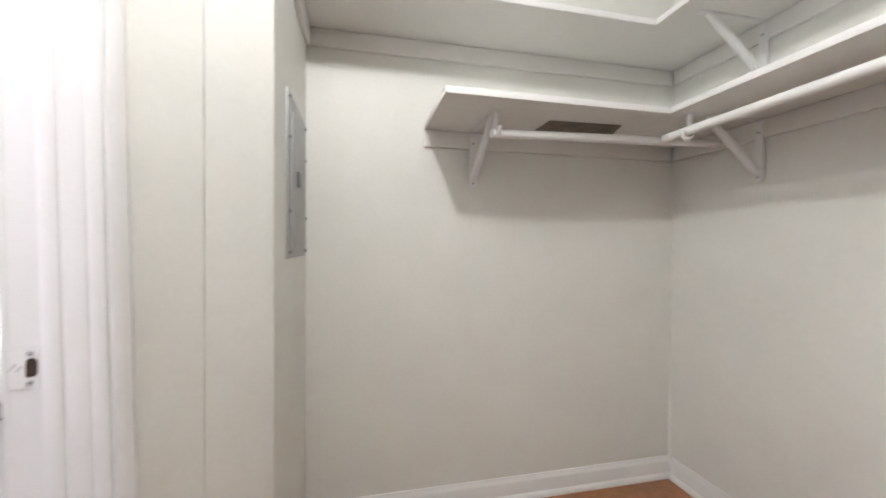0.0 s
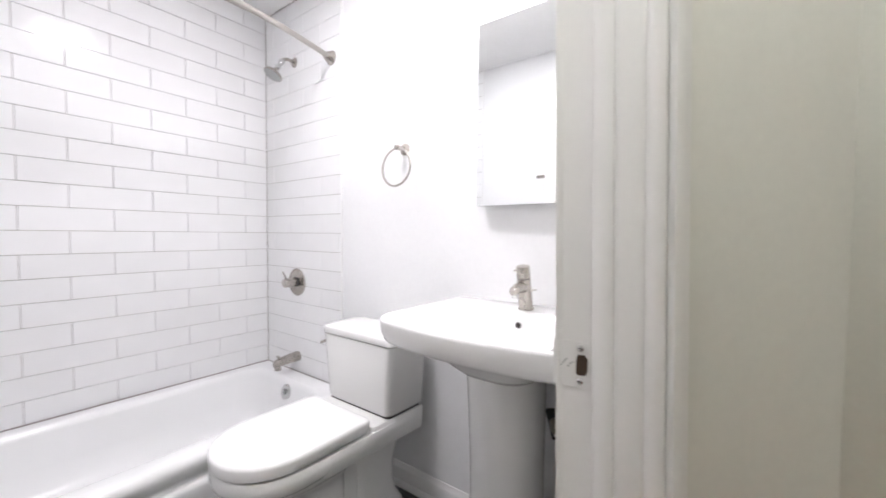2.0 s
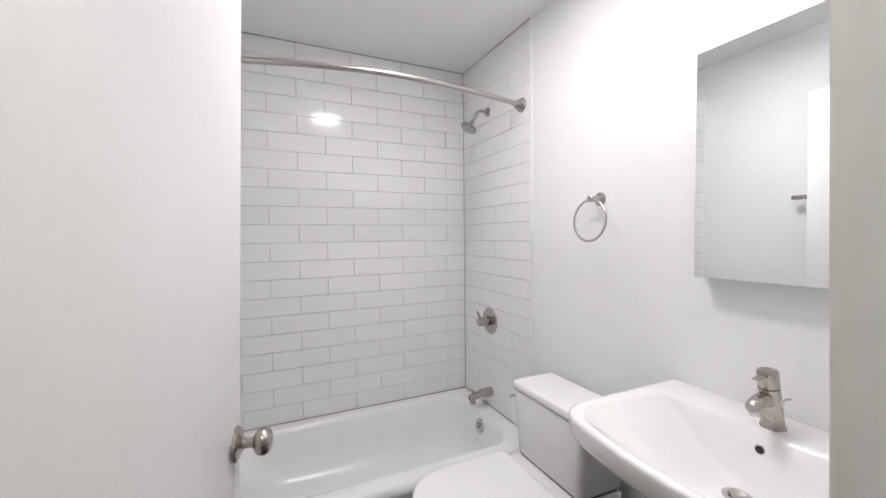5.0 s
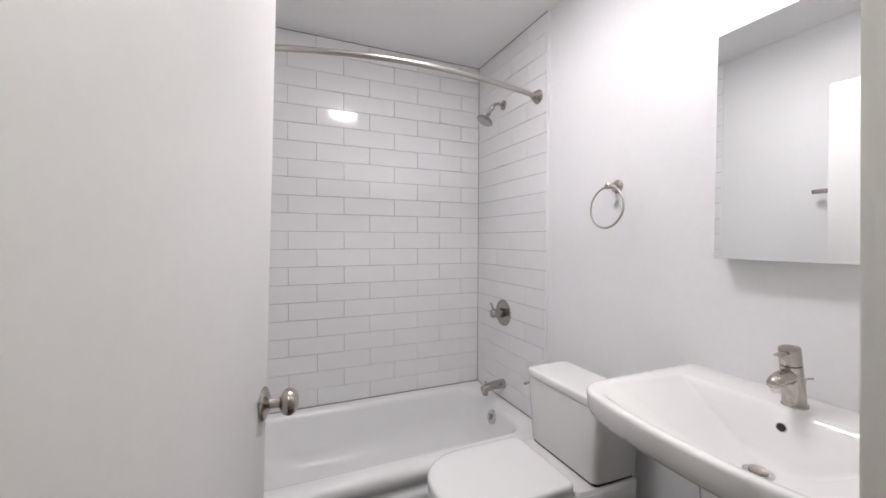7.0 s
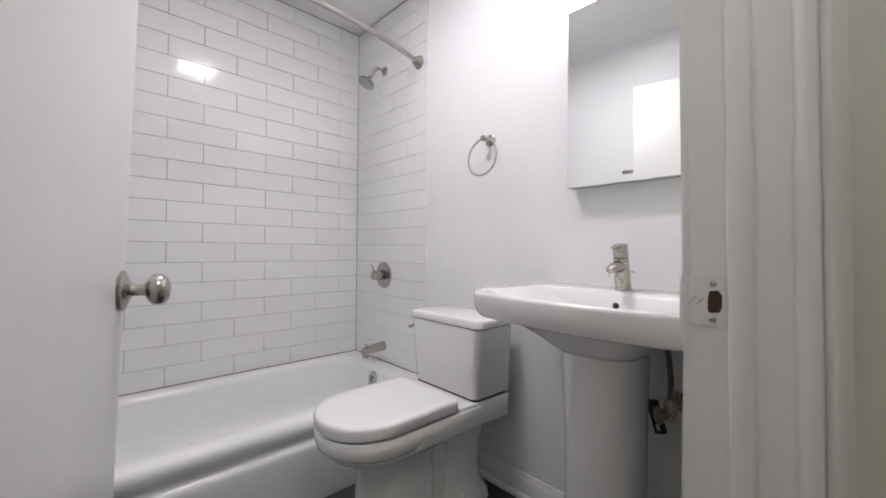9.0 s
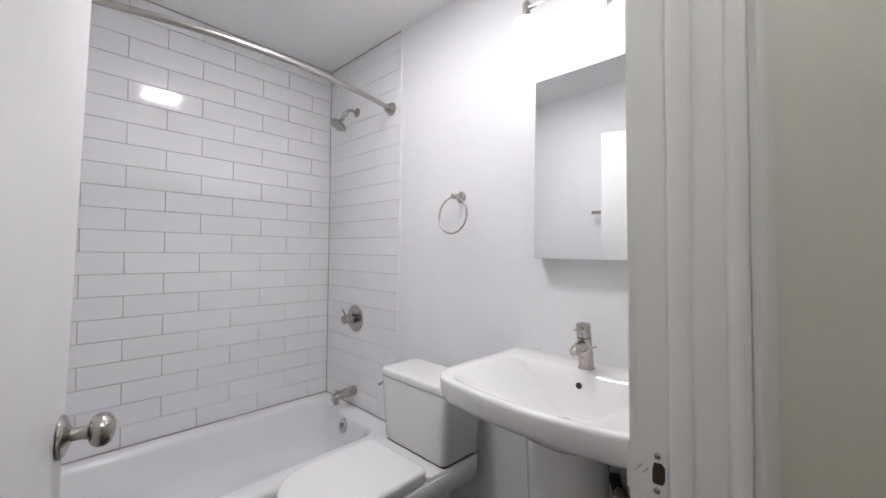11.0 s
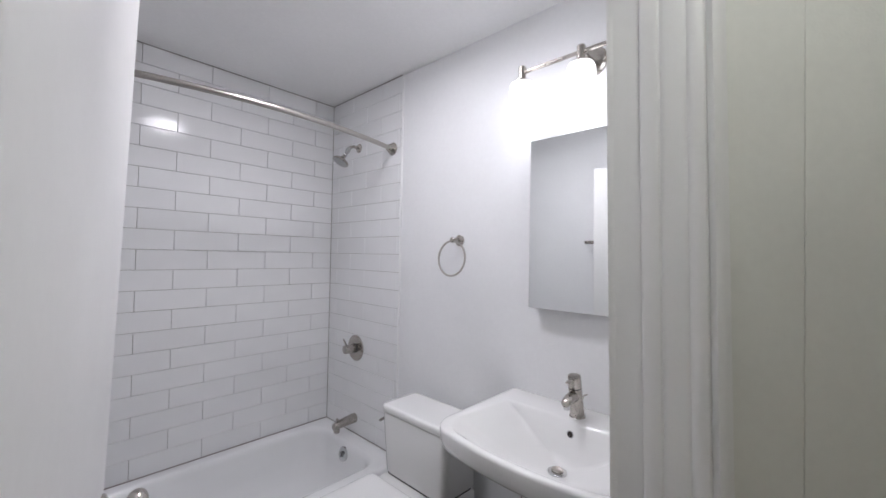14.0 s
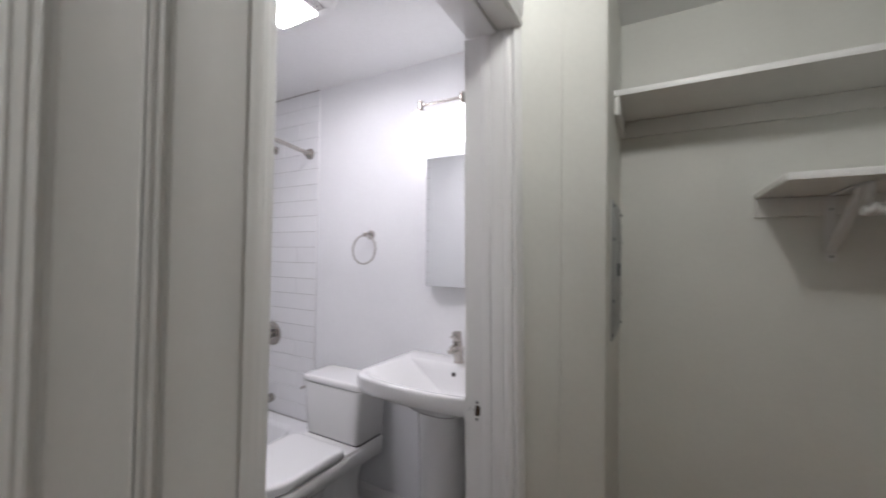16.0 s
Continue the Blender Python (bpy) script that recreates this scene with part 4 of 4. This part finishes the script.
PITCH, LONG, J = 0.1025, 0.3095, 0.0023
rng = random.Random(4)
ROT_W = Matrix(((0, 0, 1, 0), (1, 0, 0, 0), (0, 1, 0, 0), (0, 0, 0, 1)))         # tile x -> world y, y -> z, z -> world x
ROT_N = Matrix(((1, 0, 0, 0), (0, 0, -1, 0), (0, 1, 0, 0), (0, 0, 0, 1)))        # tile x -> world x, y -> z, z -> world -y
ROT_S = Matrix(((-1, 0, 0, 0), (0, 0, 1, 0), (0, 1, 0, 0), (0, 0, 0, 1)))       # tile x -> world -x, y -> z, z -> world y
for row in range(21):
    z0, z1 = 0.33 + row * PITCH, 0.33 + (row + 1) * PITCH
    if row == 20:
        z1 = TOP - 0.003
    # the long wall; joints shift by half a tile from row to row
    first = -0.136 if (20 - row) % 2 == 0 else -0.136 - LONG / 2
    edges = [0.0]
    y = first
    while y > -1.53:
        edges.append(y)
        y -= LONG
    edges.append(-1.532)
    for a, b in zip(edges, edges[1:]):
        if a - b < 0.01:
            continue
        lay(wall_west, "tile", M_TILE, Matrix.Translation((-0.0045 + rng.uniform(-0.0004, 0.0004), (a + b) / 2, (z0 + z1) / 2)) @ ROT_W @ pose(0, 0, 0, rng.gauss(0, 0.06), rng.gauss(0, 0.04), 0), a - b - J, z1 - z0 - J, 0.009, 0.0012)
    # the fittings' wall
    first = 0.085 if (20 - row) % 2 == 1 else 0.085 + LONG / 2
    edges = [0.001]
    x = first
    while x < 0.72:
        edges.append(x)
        x += LONG
    edges.append(0.727)
    for a, b in zip(edges, edges[1:]):
        if b - a < 0.01:
            continue
        lay(wall_north, "tile", M_TILE, Matrix.Translation(((a + b) / 2, 0.0045 + rng.uniform(-0.0004, 0.0004), (z0 + z1) / 2)) @ ROT_N @ pose(0, 0, 0, rng.gauss(0, 0.06), rng.gauss(0, 0.04), 0), b - a - J, z1 - z0 - J, 0.009, 0.0012)
    # the wall at the bathtub's other end
    first = 0.155 if (20 - row) % 2 == 1 else 0.155 + LONG / 2
    edges = [0.001]
    x = first
    while x < 0.72:
        edges.append(x)
        x += LONG
    edges.append(0.727)
    for a, b in zip(edges, edges[1:]):
        if b - a < 0.01:
            continue
        lay(wall_south, "tile", M_TILE, Matrix.Translation(((a + b) / 2, -1.5348 + rng.uniform(-0.0004, 0.0004), (z0 + z1) / 2)) @ ROT_S @ pose(0, 0, 0, rng.gauss(0, 0.06), rng.gauss(0, 0.04), 0), b - a - J, z1 - z0 - J, 0.009, 0.0012)
part("grout_bed", box(0.0, 0.727, -1.5362, -1.5328, 0.3, TOP - 0.001), M_GROUT, wall_south, smooth=False)
part("tile_edge", box(0.7275, 0.7325, -1.5352, -1.5285, 0.331, TOP - 0.002, 0.001), M_EDGE, wall_south, "thin bright metal tile edge", smooth=False)
part("grout_bed", box(0.0, 0.727, 0.0055, 0.0088, 0.3, TOP - 0.001), M_GROUT, wall_north, smooth=False)
part("tile_edge", box(0.7275, 0.7325, -0.0030, 0.0088, 0.331, TOP - 0.002, 0.001), M_EDGE, wall_north, "thin bright metal tile edge", smooth=False)

# slate floor
for i in range(8):
    for j in range(4):
        y0 = 0.0 - j * 0.40 - (0.2 if i % 2 else 0.0) + 0.2
        x0 = 0.805 + i * 0.175
        ya, yb = min(y0, 0.005), max(y0 - 0.40, -1.533)
        xa, xb = x0, min(x0 + 0.175, 2.198)
        if ya - yb < 0.02 or xb - xa < 0.02:
            continue
        lay(floor_bath, "tile", M_SLATE, Matrix.Translation(((xa + xb) / 2, (ya + yb) / 2, -0.0035 + FZ)), xb - xa - 0.004, ya - yb - 0.004, 0.007, 0.0010)
# wood planks of the closet and hall
for i in range(17):
    y0 = 0.148 - i * 0.18
    xs = 2.205 if y0 > -1.6 else 0.165
    x = xs - rng.uniform(0.1, 1.0)
    while x < 4.238:
        xa, xb = max(x, xs), min(x + 1.2, 4.238)
        if xb - xa > 0.03:
            lay(floor_hall, "plank", M_OAK, Matrix.Translation(((xa + xb) / 2, max(y0 - 0.09, -2.81), -0.003)), xb - xa - 0.0012, 0.1788, 0.006, 0.0008)
        x += 1.2
